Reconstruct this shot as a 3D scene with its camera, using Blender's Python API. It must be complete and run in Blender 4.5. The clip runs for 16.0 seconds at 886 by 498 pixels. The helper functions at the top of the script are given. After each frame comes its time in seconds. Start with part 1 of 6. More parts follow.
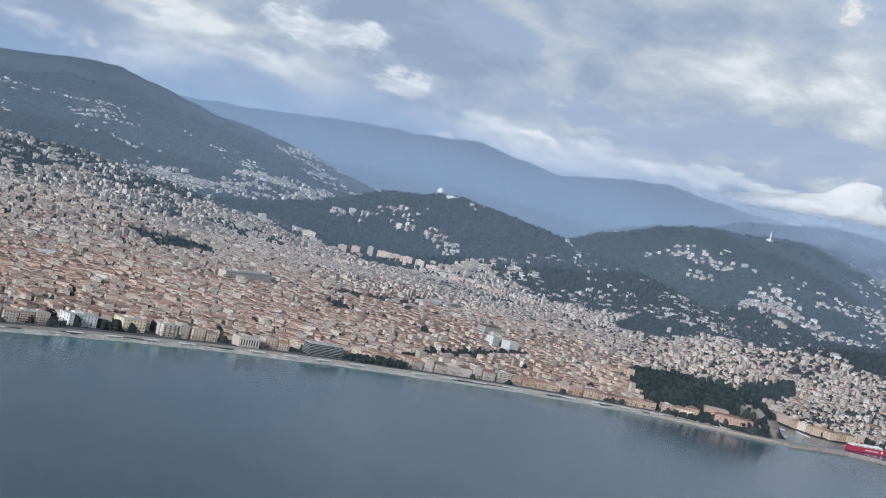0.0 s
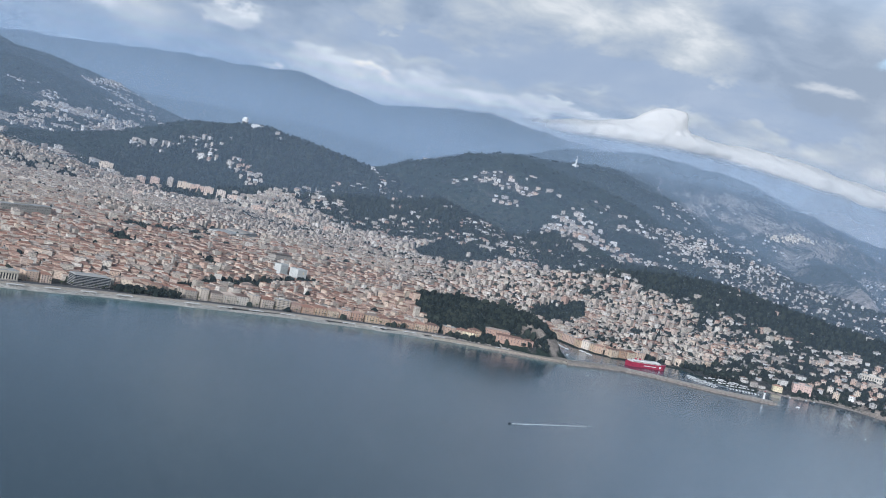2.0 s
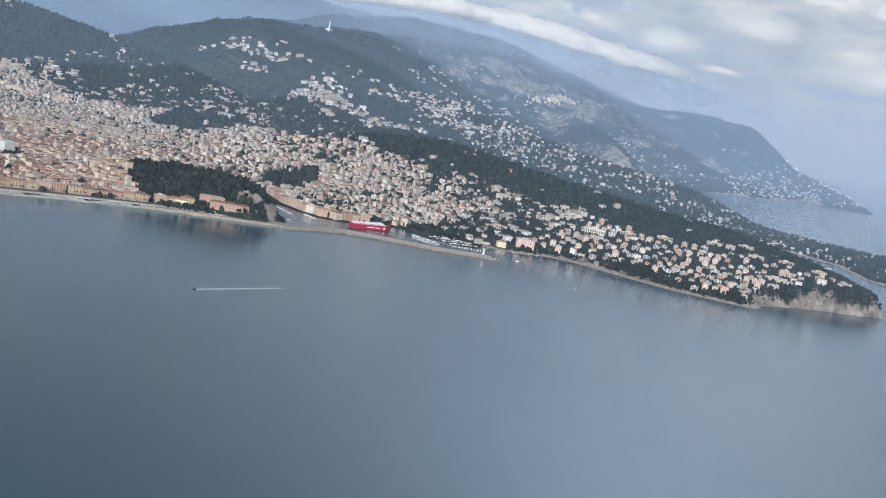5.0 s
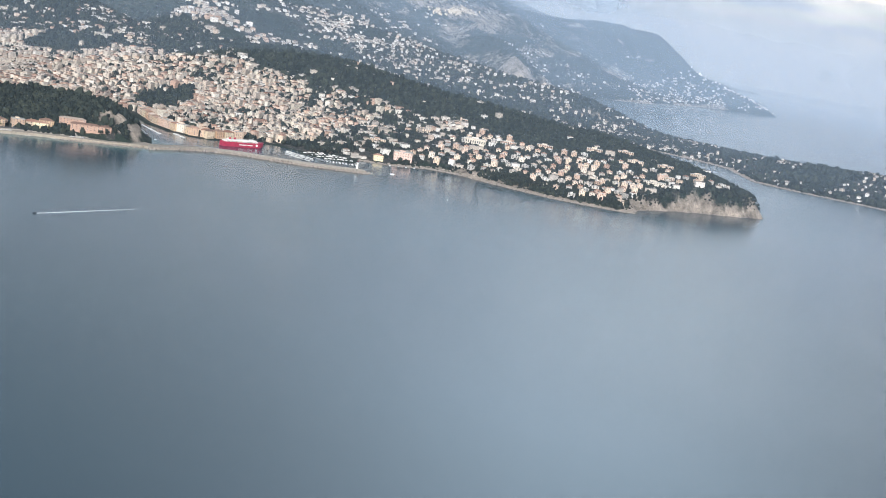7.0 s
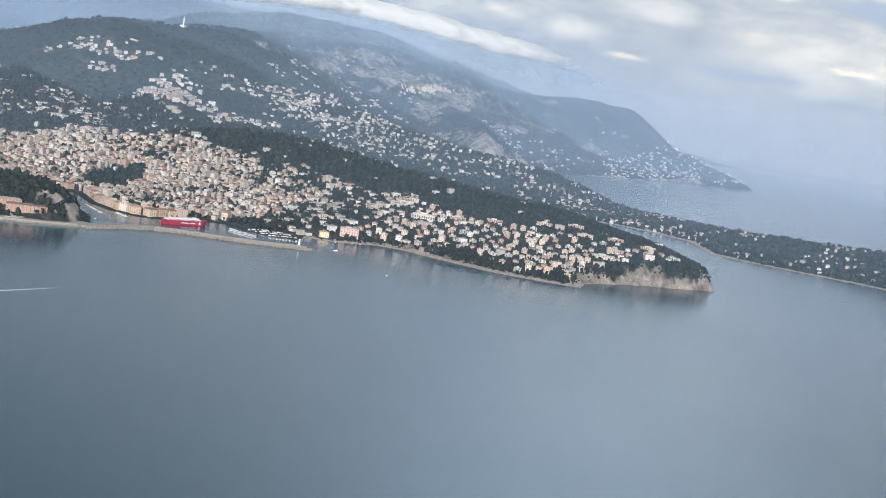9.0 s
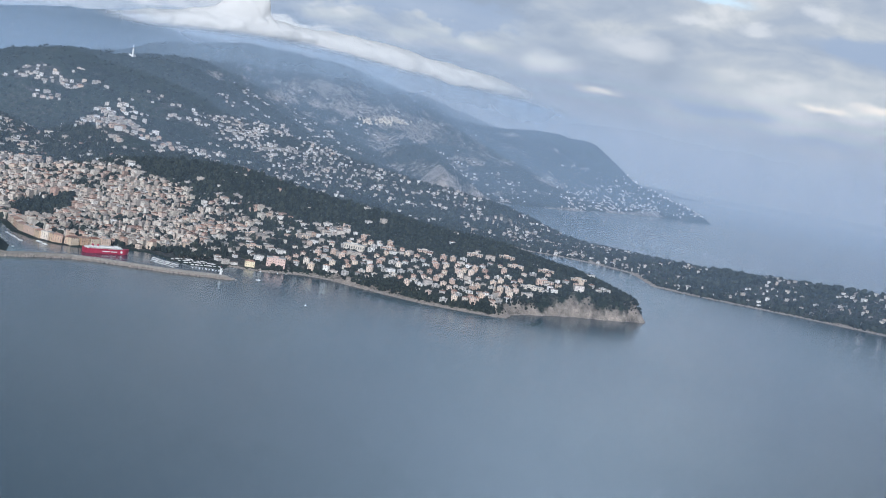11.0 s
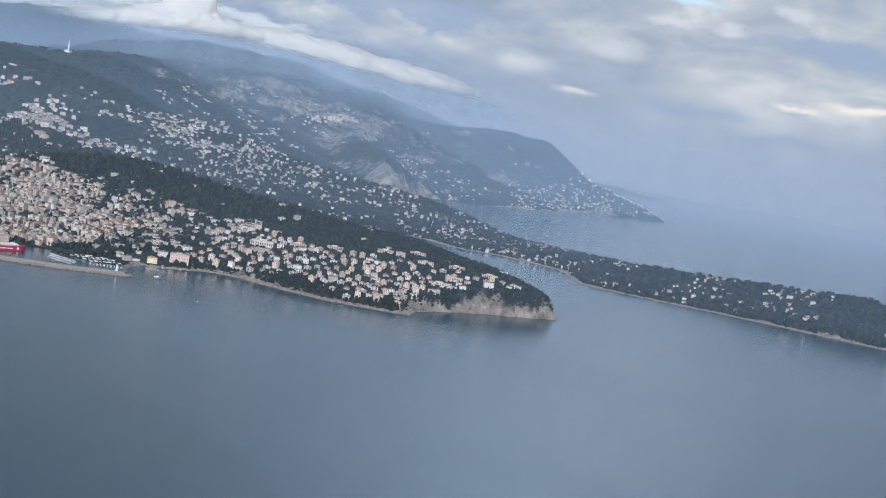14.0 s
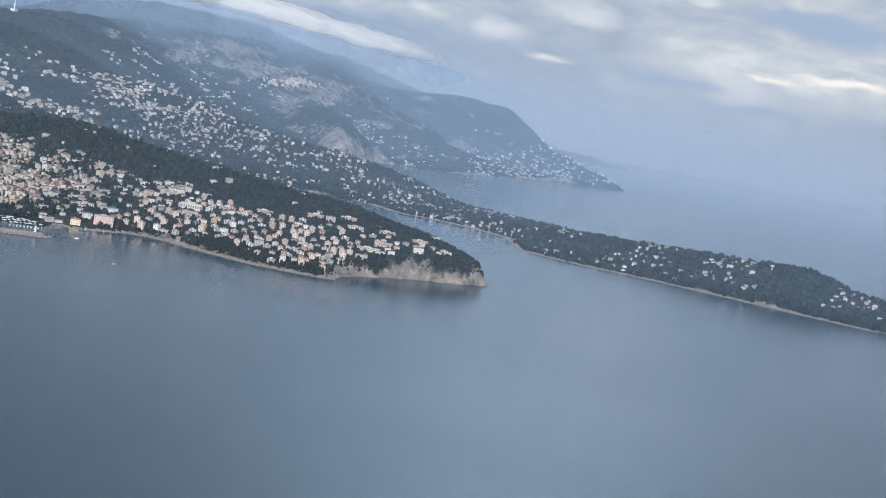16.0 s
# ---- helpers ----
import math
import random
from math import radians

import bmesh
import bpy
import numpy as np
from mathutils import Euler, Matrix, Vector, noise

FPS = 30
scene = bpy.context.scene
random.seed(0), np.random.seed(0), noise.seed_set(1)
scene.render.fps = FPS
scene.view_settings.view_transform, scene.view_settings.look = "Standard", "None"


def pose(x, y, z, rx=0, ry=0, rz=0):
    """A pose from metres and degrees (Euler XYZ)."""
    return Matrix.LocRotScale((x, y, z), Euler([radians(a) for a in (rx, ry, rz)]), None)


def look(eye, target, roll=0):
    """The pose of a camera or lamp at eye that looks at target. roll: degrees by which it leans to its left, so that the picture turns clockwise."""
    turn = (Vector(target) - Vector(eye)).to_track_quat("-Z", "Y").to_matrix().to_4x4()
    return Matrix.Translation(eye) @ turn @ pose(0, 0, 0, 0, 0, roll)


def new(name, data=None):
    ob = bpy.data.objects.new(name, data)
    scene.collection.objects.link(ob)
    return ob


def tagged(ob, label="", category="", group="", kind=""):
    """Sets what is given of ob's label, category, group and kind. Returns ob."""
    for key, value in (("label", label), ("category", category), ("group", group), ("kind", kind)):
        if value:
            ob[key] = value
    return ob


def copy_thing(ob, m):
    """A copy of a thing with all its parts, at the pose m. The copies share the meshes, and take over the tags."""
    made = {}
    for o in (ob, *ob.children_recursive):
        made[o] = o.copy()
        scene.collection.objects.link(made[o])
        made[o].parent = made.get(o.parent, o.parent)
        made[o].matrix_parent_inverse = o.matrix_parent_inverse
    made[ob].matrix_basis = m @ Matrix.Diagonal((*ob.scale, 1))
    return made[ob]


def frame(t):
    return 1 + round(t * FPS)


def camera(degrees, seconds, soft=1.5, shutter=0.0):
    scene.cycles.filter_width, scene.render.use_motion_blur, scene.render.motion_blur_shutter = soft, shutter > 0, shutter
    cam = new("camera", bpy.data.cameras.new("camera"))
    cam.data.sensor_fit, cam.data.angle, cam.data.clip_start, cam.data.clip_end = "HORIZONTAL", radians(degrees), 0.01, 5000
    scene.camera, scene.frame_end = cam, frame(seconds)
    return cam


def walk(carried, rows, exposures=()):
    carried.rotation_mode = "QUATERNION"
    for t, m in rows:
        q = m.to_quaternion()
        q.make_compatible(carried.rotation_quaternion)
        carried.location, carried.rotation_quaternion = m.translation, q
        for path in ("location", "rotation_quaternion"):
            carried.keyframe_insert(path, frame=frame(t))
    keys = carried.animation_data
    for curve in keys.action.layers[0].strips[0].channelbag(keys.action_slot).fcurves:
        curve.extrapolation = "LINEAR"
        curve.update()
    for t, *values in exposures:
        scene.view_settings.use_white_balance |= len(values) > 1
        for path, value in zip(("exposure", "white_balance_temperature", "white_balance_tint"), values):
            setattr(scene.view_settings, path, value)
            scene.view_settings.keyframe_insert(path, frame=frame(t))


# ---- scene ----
# A stretch of Mediterranean coast seen from a climbing aircraft.
# The plan is drawn at one fifth: 1 unit stands for 5 m of the real coast (x east, y north, z up, sea level at 0),
# so that coast, hills and mountain ranges all lie within the lens's clipping distance.
cam = camera(37.3, 16.0, soft=1.0)
PATH = [
    (0, (-508.90, -371.67, 86.19), (61.47, 448.61, 43.49), 13.45),
    (0.5, (-502.41, -374.73, 87.02), (93.68, 426.89, 41.30), 13.28),
    (1, (-496.05, -377.96, 87.84), (127.59, 402.05, 36.30), 13.06),
    (1.5, (-489.84, -381.36, 88.63), (159.83, 376.57, 29.76), 12.85),
    (2, (-483.76, -384.92, 89.41), (190.67, 350.55, 24.42), 12.77),
    (2.5, (-477.81, -388.63, 90.17), (221.73, 322.53, 20.22), 12.80),
    (3, (-471.98, -392.48, 90.92), (248.60, 296.74, 15.15), 12.89),
    (3.5, (-466.27, -396.47, 91.65), (275.11, 269.19, 6.49), 12.91),
    (4, (-460.67, -400.59, 92.38), (298.63, 242.71, -5.77), 12.68),
    (4.5, (-455.17, -404.83, 93.09), (319.20, 217.74, -19.81), 12.29),
    (5, (-449.78, -409.18, 93.79), (337.19, 194.29, -34.63), 11.64),
    (7.5, (-424.17, -432.39, 97.23), (398.75, 105.96, -84.36), 10.22),
    (8, (-419.28, -437.26, 97.91), (404.91, 103.90, -68.97), 10.06),
    (8.5, (-414.46, -442.20, 98.59), (410.61, 104.58, -43.83), 9.63),
    (9, (-409.70, -447.19, 99.28), (415.34, 104.80, -21.62), 9.46),
    (11.5, (-386.60, -472.68, 102.83), (451.42, 65.78, 14.55), 9.89),
    (12, (-382.09, -477.83, 103.57), (457.24, 59.42, 20.59), 9.80),
    (12.5, (-377.61, -482.98, 104.33), (462.64, 53.20, 23.77), 9.78),
    (13, (-373.14, -488.13, 105.10), (468.42, 45.88, 23.72), 9.77),
    (13.5, (-368.68, -493.26, 105.89), (474.92, 36.92, 20.79), 9.81),
    (14, (-364.24, -498.37, 106.70), (482.34, 26.16, 16.23), 9.92),
    (14.5, (-359.79, -503.45, 107.52), (490.11, 14.60, 11.13), 10.07),
    (15, (-355.35, -508.49, 108.37), (497.72, 3.08, 5.57), 10.31),
    (15.5, (-350.90, -513.49, 109.25), (504.65, -7.21, 0.96), 10.50),
    (16, (-346.43, -518.43, 110.14), (511.07, -16.22, -1.52), 10.67),
]
walk(cam, [(t, look(eye, target, roll)) for t, eye, target, roll in PATH], [(0.0, 0.44, 5770, 10), (2.5, 0.42, 5690, 10), (3.5, 0.41, 5690, 10), (5.0, 0.60, 5940, 10), (7.5, 1.02, 6370, 10), (9.0, 0.76, 6140, 10), (11.5, 0.42, 5670, 10), (12.5, 0.36, 5640, 10), (13.5, 0.37, 5690, 10), (16.0, 0.50, 5770, 10)])

# ---- world, sun ----
SUN_AZIMUTH, SUN_HEIGHT = 238.0, 17.0
world = bpy.data.worlds.new("overcast_sky")
scene.world = world
world.use_nodes = True
wt = world.node_tree
wt.nodes.clear()


class Graph:
    """Short hand for node trees."""

    def __init__(self, tree):
        self.tree = tree

    def node(self, kind, **props):
        n = self.tree.nodes.new(kind)
        for key, value in props.items():
            setattr(n, key, value)
        return n

    def put(self, socket, value):
        if isinstance(value, bpy.types.NodeSocket):
            self.tree.links.new(value, socket)
        elif value is not None:
            if socket.type == "RGBA" and not isinstance(value, (int, float)) and len(value) == 3:
                value = (*value, 1.0)
            socket.default_value = value

    def math(self, op, a, b=None, c=None, clamp=False):
        n = self.node("ShaderNodeMath", operation=op, use_clamp=clamp)
        for s, v in zip(n.inputs, (a, b, c)):
            self.put(s, v)
        return n.outputs[0]

    def vmath(self, op, a, b=None):
        n = self.node("ShaderNodeVectorMath", operation=op)
        for s, v in zip(n.inputs, (a, b)):
            self.put(s, v)
        return n.outputs[0]

    def ramp(self, v, lo, hi, out_lo=0.0, out_hi=1.0, smooth=True):
        n = self.node("ShaderNodeMapRange", interpolation_type="SMOOTHSTEP" if smooth else "LINEAR")
        for s, x in zip(n.inputs[:5], (v, lo, hi, out_lo, out_hi)):
            self.put(s, x)
        return n.outputs[0]

    def mix(self, f, a, b):
        n = self.node("ShaderNodeMix", data_type="RGBA")
        self.put(n.inputs[0], f)
        self.put(n.inputs[6], a)
        self.put(n.inputs[7], b)
        return n.outputs[2]

    def noise(self, vec, scale, detail=4.0, rough=0.55, distort=0.0):
        n = self.node("ShaderNodeTexNoise")
        self.put(n.inputs["Vector"], vec)
        n.inputs["Scale"].default_value, n.inputs["Detail"].default_value = scale, detail
        n.inputs["Roughness"].default_value, n.inputs["Distortion"].default_value = rough, distort
        return n.outputs["Fac"]

    def stops(self, f, *stops):
        n = self.node("ShaderNodeValToRGB")
        el = n.color_ramp.elements
        while len(el) < len(stops):
            el.new(0.5)
        for e, (p, c) in zip(el, stops):
            e.position, e.color = p, (*c, 1.0)
        self.put(n.inputs[0], f)
        return n.outputs[0]


g = Graph(wt)
sky = g.node("ShaderNodeTexSky", sky_type="NISHITA", sun_disc=False, sun_elevation=radians(SUN_HEIGHT), sun_rotation=radians(SUN_AZIMUTH))
way = g.node("ShaderNodeTexCoord").outputs["Generated"]
split = g.node("ShaderNodeSeparateXYZ")
g.put(split.inputs[0], way)
dx, dy, dz = split.outputs
azimuth = g.math("MULTIPLY", g.math("ARCTAN2", dx, dy), 57.296)
height = g.math("MULTIPLY", g.math("ARCSINE", dz), 57.296)
# layered cloud: long flat rolls near the horizon, ragged in detail
flat = g.vmath("MULTIPLY", way, (1.0, 1.0, 2.3))
rolls = g.noise(flat, 6.2, 3.0, 0.5, 0.7)
rags = g.noise(flat, 22.0, 7.0, 0.58, 0.3)
body = g.math("ADD", g.math("MULTIPLY", rolls, 0.68), g.math("MULTIPLY", rags, 0.32))
cloud = g.stops(body, (0.41, (0.240, 0.285, 0.345)), (0.47, (0.295, 0.337, 0.392)), (0.525, (0.365, 0.392, 0.420)), (0.57, (0.445, 0.458, 0.455)), (0.625, (0.60, 0.585, 0.55)))
# cumulus heads and bright breaks: azimuth, height, half widths, weight (degrees)
wob_a = g.math("ADD", azimuth, g.math("MULTIPLY", g.math("SUBTRACT", g.noise(way, 34.0, 5.0, 0.62), 0.5), 4.5))
wob_h = g.math("ADD", height, g.math("MULTIPLY", g.math("SUBTRACT", g.noise(flat, 30.0, 5.0, 0.62), 0.5), 2.6))


calm_a = g.math("ADD", g.math("MULTIPLY", azimuth, 0.65), g.math("MULTIPLY", wob_a, 0.35))
calm_h = g.math("ADD", g.math("MULTIPLY", height, 0.65), g.math("MULTIPLY", wob_h, 0.35))


def lobe(az, h, wa, wh, across=wob_a, up=wob_h):
    u = g.math("POWER", g.math("ABSOLUTE", g.math("MULTIPLY", g.math("SUBTRACT", across, az), 1 / wa)), 2.0)
    v = g.math("POWER", g.math("ABSOLUTE", g.math("MULTIPLY", g.math("SUBTRACT", up, h), 1 / wh)), 2.0)
    return g.math("EXPONENT", g.math("MULTIPLY", g.math("ADD", u, v), -1.0))


def lobes(rows):
    total = None
    for row in rows:
        one = lobe(*row)
        total = one if total is None else g.math("ADD", total, one)
    return total


heads = lobes([(28.0, 5.5, 1.7, 0.75), (29.4, 5.9, 0.7, 0.5), (26.0, 5.6, 1.0, 0.5), (32.2, 4.4, 1.1, 0.45), (31.0, 4.0, 1.0, 0.4), (20.2, 4.45, 2.2, 0.3), (21.2, 2.7, 1.4, 0.5), (15.9, 2.9, 2.0, 0.4), (25.0, 3.6, 3.2, 0.6), (36.0, 3.3, 2.5, 0.4), (41.0, 3.15, 3.0, 0.38), (45.5, 3.1, 3.0, 0.36), (49.5, 3.0, 3.0, 0.33)])
cloud = g.mix(g.ramp(heads, 0.12, 1.0, 0.0, 0.8), cloud, g.mix(g.ramp(rags, 0.38, 0.62), (0.45, 0.465, 0.48), (0.66, 0.65, 0.62)))
caps = lobes([(66.0, 6.15, 1.2, 0.28, calm_a, calm_h), (68.7, 6.1, 1.0, 0.32, calm_a, calm_h), (61.5, 6.6, 1.3, 0.28, calm_a, calm_h), (71.2, 7.2, 1.0, 0.4, calm_a, calm_h), (57.0, 6.4, 1.6, 0.25, calm_a, calm_h), (63.8, 4.6, 1.8, 0.7, calm_a, calm_h), (60.3, 3.4, 1.5, 0.5, calm_a, calm_h)])
cloud = g.mix(g.ramp(azimuth, 48.0, 66.0, 0.0, 0.3), cloud, (0.42, 0.41, 0.39))
cloud = g.mix(g.ramp(caps, 0.2, 1.0, 0.0, 0.6), cloud, (0.62, 0.60, 0.565))
darks = lobes([(34.8, 7.2, 3.0, 0.9), (38.5, 4.8, 3.0, 0.5), (41.5, 4.5, 4.0, 0.5), (47.5, 5.3, 5.0, 1.0), (52.5, 5.1, 4.0, 0.9), (56.5, 4.7, 2.6, 0.6), (68.5, 2.6, 1.8, 0.26, calm_a, calm_h), (66.8, 2.45, 1.3, 0.22, calm_a, calm_h), (72.6, 6.0, 2.2, 0.42, calm_a, calm_h), (74.5, 5.6, 1.8, 0.5, calm_a, calm_h), (72.0, 1.9, 2.6, 0.3, calm_a, calm_h)])
cloud = g.mix(g.ramp(darks, 0.15, 0.85, 0.0, 0.85), cloud, (0.285, 0.335, 0.410))
breaks = lobes([(62.6, 2.65, 0.85, 0.2, calm_a, calm_h), (75.2, 3.65, 2.2, 0.22, calm_a, calm_h), (72.0, 3.35, 1.3, 0.14, calm_a, calm_h), (37.8, 3.25, 1.2, 0.15), (37.3, 2.25, 0.7, 0.1), (33.7, 2.32, 0.7, 0.12), (17.8, 2.67, 0.5, 0.2), (49.3, 11.2, 0.7, 0.6)])
cloud = g.mix(g.ramp(breaks, 0.15, 1.0, 0.0, 0.8), cloud, (0.84, 0.73, 0.60))
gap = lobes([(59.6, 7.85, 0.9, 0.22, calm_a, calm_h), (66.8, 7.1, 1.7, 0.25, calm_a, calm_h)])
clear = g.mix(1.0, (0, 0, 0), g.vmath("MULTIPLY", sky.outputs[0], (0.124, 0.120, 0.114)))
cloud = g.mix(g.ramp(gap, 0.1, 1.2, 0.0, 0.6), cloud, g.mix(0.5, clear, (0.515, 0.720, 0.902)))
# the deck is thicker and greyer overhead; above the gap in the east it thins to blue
# unseen sky: bright lobe and azimuth ramp are added to shape the sea's reflection
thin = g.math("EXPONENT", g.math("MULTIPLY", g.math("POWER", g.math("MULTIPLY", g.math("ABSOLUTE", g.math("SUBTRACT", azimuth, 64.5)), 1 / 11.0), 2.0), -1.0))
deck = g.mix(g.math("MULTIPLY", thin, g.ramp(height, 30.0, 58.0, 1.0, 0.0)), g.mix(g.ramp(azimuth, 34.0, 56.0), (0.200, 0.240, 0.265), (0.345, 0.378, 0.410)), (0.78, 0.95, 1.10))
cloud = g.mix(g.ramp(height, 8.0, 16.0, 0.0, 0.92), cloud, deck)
mist = g.mix(g.ramp(azimuth, 30.0, 75.0), (0.430, 0.478, 0.530), (0.40, 0.405, 0.405))
sky_colour = g.mix(g.ramp(height, -0.6, 2.2), mist, cloud)
back = g.node("ShaderNodeBackground")
g.put(back.inputs[0], sky_colour)
back.inputs[1].default_value = 1.0
g.tree.links.new(back.outputs[0], g.node("ShaderNodeOutputWorld").inputs[0])

sun = new("sun", bpy.data.lights.new("sun", "SUN"))
sun.data.energy, sun.data.angle, sun.data.color = 3.6, radians(12), (1.0, 0.95, 0.89)
a, e = radians(SUN_AZIMUTH), radians(SUN_HEIGHT)
sun.matrix_world = look((4000 * math.sin(a) * math.cos(e), 4000 * math.cos(a) * math.cos(e), 4000 * math.sin(e)), (0, 0, 0))

# ---- materials ----
def material(name):
    m = bpy.data.materials.new(name)
    m.use_nodes = True
    m.node_tree.nodes.clear()
    k = Graph(m.node_tree)
    k.bsdf = k.node("ShaderNodeBsdfPrincipled")
    k.out = k.node("ShaderNodeOutputMaterial")
    k.tree.links.new(k.bsdf.outputs[0], k.out.inputs[0])
    k.place = k.node("ShaderNodeNewGeometry").outputs["Position"]
    k.m = m
    return k


def finish(k, colour, rough=0.85, metal=0.0, spec=0.3, bump=None, bump_size=0.1):
    k.put(k.bsdf.inputs["Base Color"], colour)
    k.put(k.bsdf.inputs["Roughness"], rough)
    k.put(k.bsdf.inputs["Metallic"], metal)
    k.put(k.bsdf.inputs["Specular IOR Level"], spec)
    if bump is not None:
        b = k.node("ShaderNodeBump")
        b.inputs["Distance"].default_value = bump_size
        b.inputs["Strength"].default_value = 0.8
        k.put(b.inputs["Height"], bump)
        k.tree.links.new(b.outputs[0], k.bsdf.inputs["Normal"])
    return k.m


def island(k):
    return k.node("ShaderNodeNewGeometry").outputs["Random Per Island"]


def each(k):
    return k.node("ShaderNodeObjectInfo").outputs["Random"]


def attribute(k, name):
    return k.node("ShaderNodeAttribute", attribute_name=name).outputs["Fac"]


def plain(name, colour, rough=0.7, metal=0.0, vary=0.12, size=0.8):
    """One colour with grain and stains at two scales."""
    k = material(name)
    f = k.math("ADD", k.math("MULTIPLY", k.noise(k.place, size, 3), 0.6), k.math("MULTIPLY", k.noise(k.place, size * 7, 3), 0.4))
    dark, light = [tuple(min(1.0, c * s) for c in colour) for s in (1 - 2 * vary, 1 + 2 * vary)]
    return finish(k, k.stops(f, (0.3, dark), (0.7, light)), rough, metal)


def ground_material():
    k = material("hillside_ground")
    big, fine = k.noise(k.place, 0.012, 5, 0.6), k.noise(k.place, 0.16, 5, 0.65)
    wood = k.stops(k.math("ADD", k.math("MULTIPLY", big, 0.5), k.math("MULTIPLY", fine, 0.5)), (0.36, (0.012, 0.020, 0.017)), (0.55, (0.023, 0.034, 0.027)), (0.68, (0.065, 0.068, 0.05)))
    stone = k.stops(k.noise(k.place, 0.09, 7, 0.7), (0.35, (0.10, 0.088, 0.078)), (0.52, (0.25, 0.215, 0.185)), (0.68, (0.42, 0.355, 0.305)))
    paved = k.stops(k.noise(k.place, 0.45, 5, 0.65), (0.35, (0.022, 0.026, 0.027)), (0.52, (0.048, 0.049, 0.047)), (0.68, (0.13, 0.12, 0.105)))
    pebble = k.stops(k.noise(k.place, 0.5, 5), (0.35, (0.32, 0.30, 0.27)), (0.65, (0.50, 0.475, 0.435)))
    ragged = k.math("MULTIPLY", k.math("SUBTRACT", fine, 0.5), 1.1)
    c = k.mix(k.ramp(k.math("ADD", attribute(k, "rock"), ragged), 0.35, 0.75), wood, stone)
    c = k.mix(k.ramp(k.math("ADD", attribute(k, "urban"), ragged), 0.35, 0.65), c, paved)
    c = k.mix(k.ramp(attribute(k, "beach"), 0.4, 0.6), c, pebble)
    return finish(k, c, 0.95, spec=0.15, bump=k.math("ADD", k.noise(k.place, 0.22, 6, 0.65), k.math("MULTIPLY", k.noise(k.place, 0.045, 5, 0.6), 3.0)), bump_size=2.6)


def sea_material():
    k = material("sea_water")
    deep = k.stops(k.noise(k.place, 0.004, 4), (0.35, (0.016, 0.042, 0.064)), (0.65, (0.021, 0.054, 0.082)))
    c = k.mix(k.ramp(attribute(k, "shallow"), 0.0, 1.0), deep, (0.035, 0.12, 0.135))
    swell = k.vmath("MULTIPLY", k.place, (1.0, 1.6, 1.0))
    waves = k.noise(swell, 0.6, 4, 0.6)
    gusts = k.ramp(k.noise(k.vmath("MULTIPLY", k.place, (1.0, 0.5, 1.0)), 0.006, 3), 0.3, 0.75, 0.18, 0.22)
    return finish(k, c, gusts, spec=0.5, bump=waves, bump_size=0.0015)


def facade_material(name, walls, shutter=(0.06, 0.065, 0.075)):
    """Rendered fronts with rows of windows in the wall's own metres (UV), washed and stained."""
    k = material(name)
    uv = k.node("ShaderNodeSeparateXYZ")
    k.put(uv.inputs[0], k.node("ShaderNodeUVMap").outputs[0])
    r = island(k)
    wide = k.ramp(r, 0.0, 1.0, 1.35, 2.2, smooth=False)
    u = k.math("FRACT", k.math("ADD", k.math("MULTIPLY", uv.outputs[0], wide), k.math("MULTIPLY", r, 7.0)))
    v = k.math("FRACT", k.math("MULTIPLY", uv.outputs[1], 1.55))
    pane = k.math("MULTIPLY", k.math("LESS_THAN", k.math("ABSOLUTE", k.math("SUBTRACT", u, 0.5)), 0.21), k.math("LESS_THAN", k.math("ABSOLUTE", k.math("SUBTRACT", v, 0.5)), 0.28))
    tint = k.stops(r, *walls)
    dirt = k.math("ADD", k.math("MULTIPLY", k.noise(k.place, 0.35, 4), 0.6), k.math("MULTIPLY", k.noise(k.place, 2.5, 3), 0.4))
    worn = k.node("ShaderNodeMix", data_type="RGBA", blend_type="MULTIPLY")
    k.put(worn.inputs[0], 1.0)
    k.put(worn.inputs[6], tint)
    k.put(worn.inputs[7], k.stops(dirt, (0.3, (0.72, 0.70, 0.67)), (0.7, (1.0, 1.0, 1.0))))
    c = k.mix(k.math("MULTIPLY", pane, 0.92), worn.outputs[2], shutter)
    return finish(k, c, k.math("SUBTRACT", 0.85, k.math("MULTIPLY", pane, 0.5)))


def roof_material(name, stops, rib=3.2):
    k = material(name)
    r = island(k)
    stain = k.math("ADD", k.math("MULTIPLY", k.noise(k.place, 0.6, 4), 0.5), k.math("MULTIPLY", k.noise(k.place, 4.0, 3), 0.5))
    worn = k.node("ShaderNodeMix", data_type="RGBA", blend_type="MULTIPLY")
    k.put(worn.inputs[0], 1.0)
    k.put(worn.inputs[6], k.stops(r, *stops))
    k.put(worn.inputs[7], k.stops(stain, (0.3, (0.62, 0.6, 0.58)), (0.7, (1.0, 1.0, 1.0))))
    return finish(k, worn.outputs[2], 0.9, bump=k.noise(k.place, 3.0, 3), bump_size=0.15)


def leaf_material(name, dark, mid, light):
    k = material(name)
    f = k.math("ADD", k.math("MULTIPLY", island(k), 0.6), k.math("MULTIPLY", k.noise(k.place, 1.4, 4), 0.4))
    return finish(k, k.stops(f, (0.2, dark), (0.5, mid), (0.85, light)), 0.9, spec=0.15, bump=k.noise(k.place, 2.6, 4), bump_size=0.5)


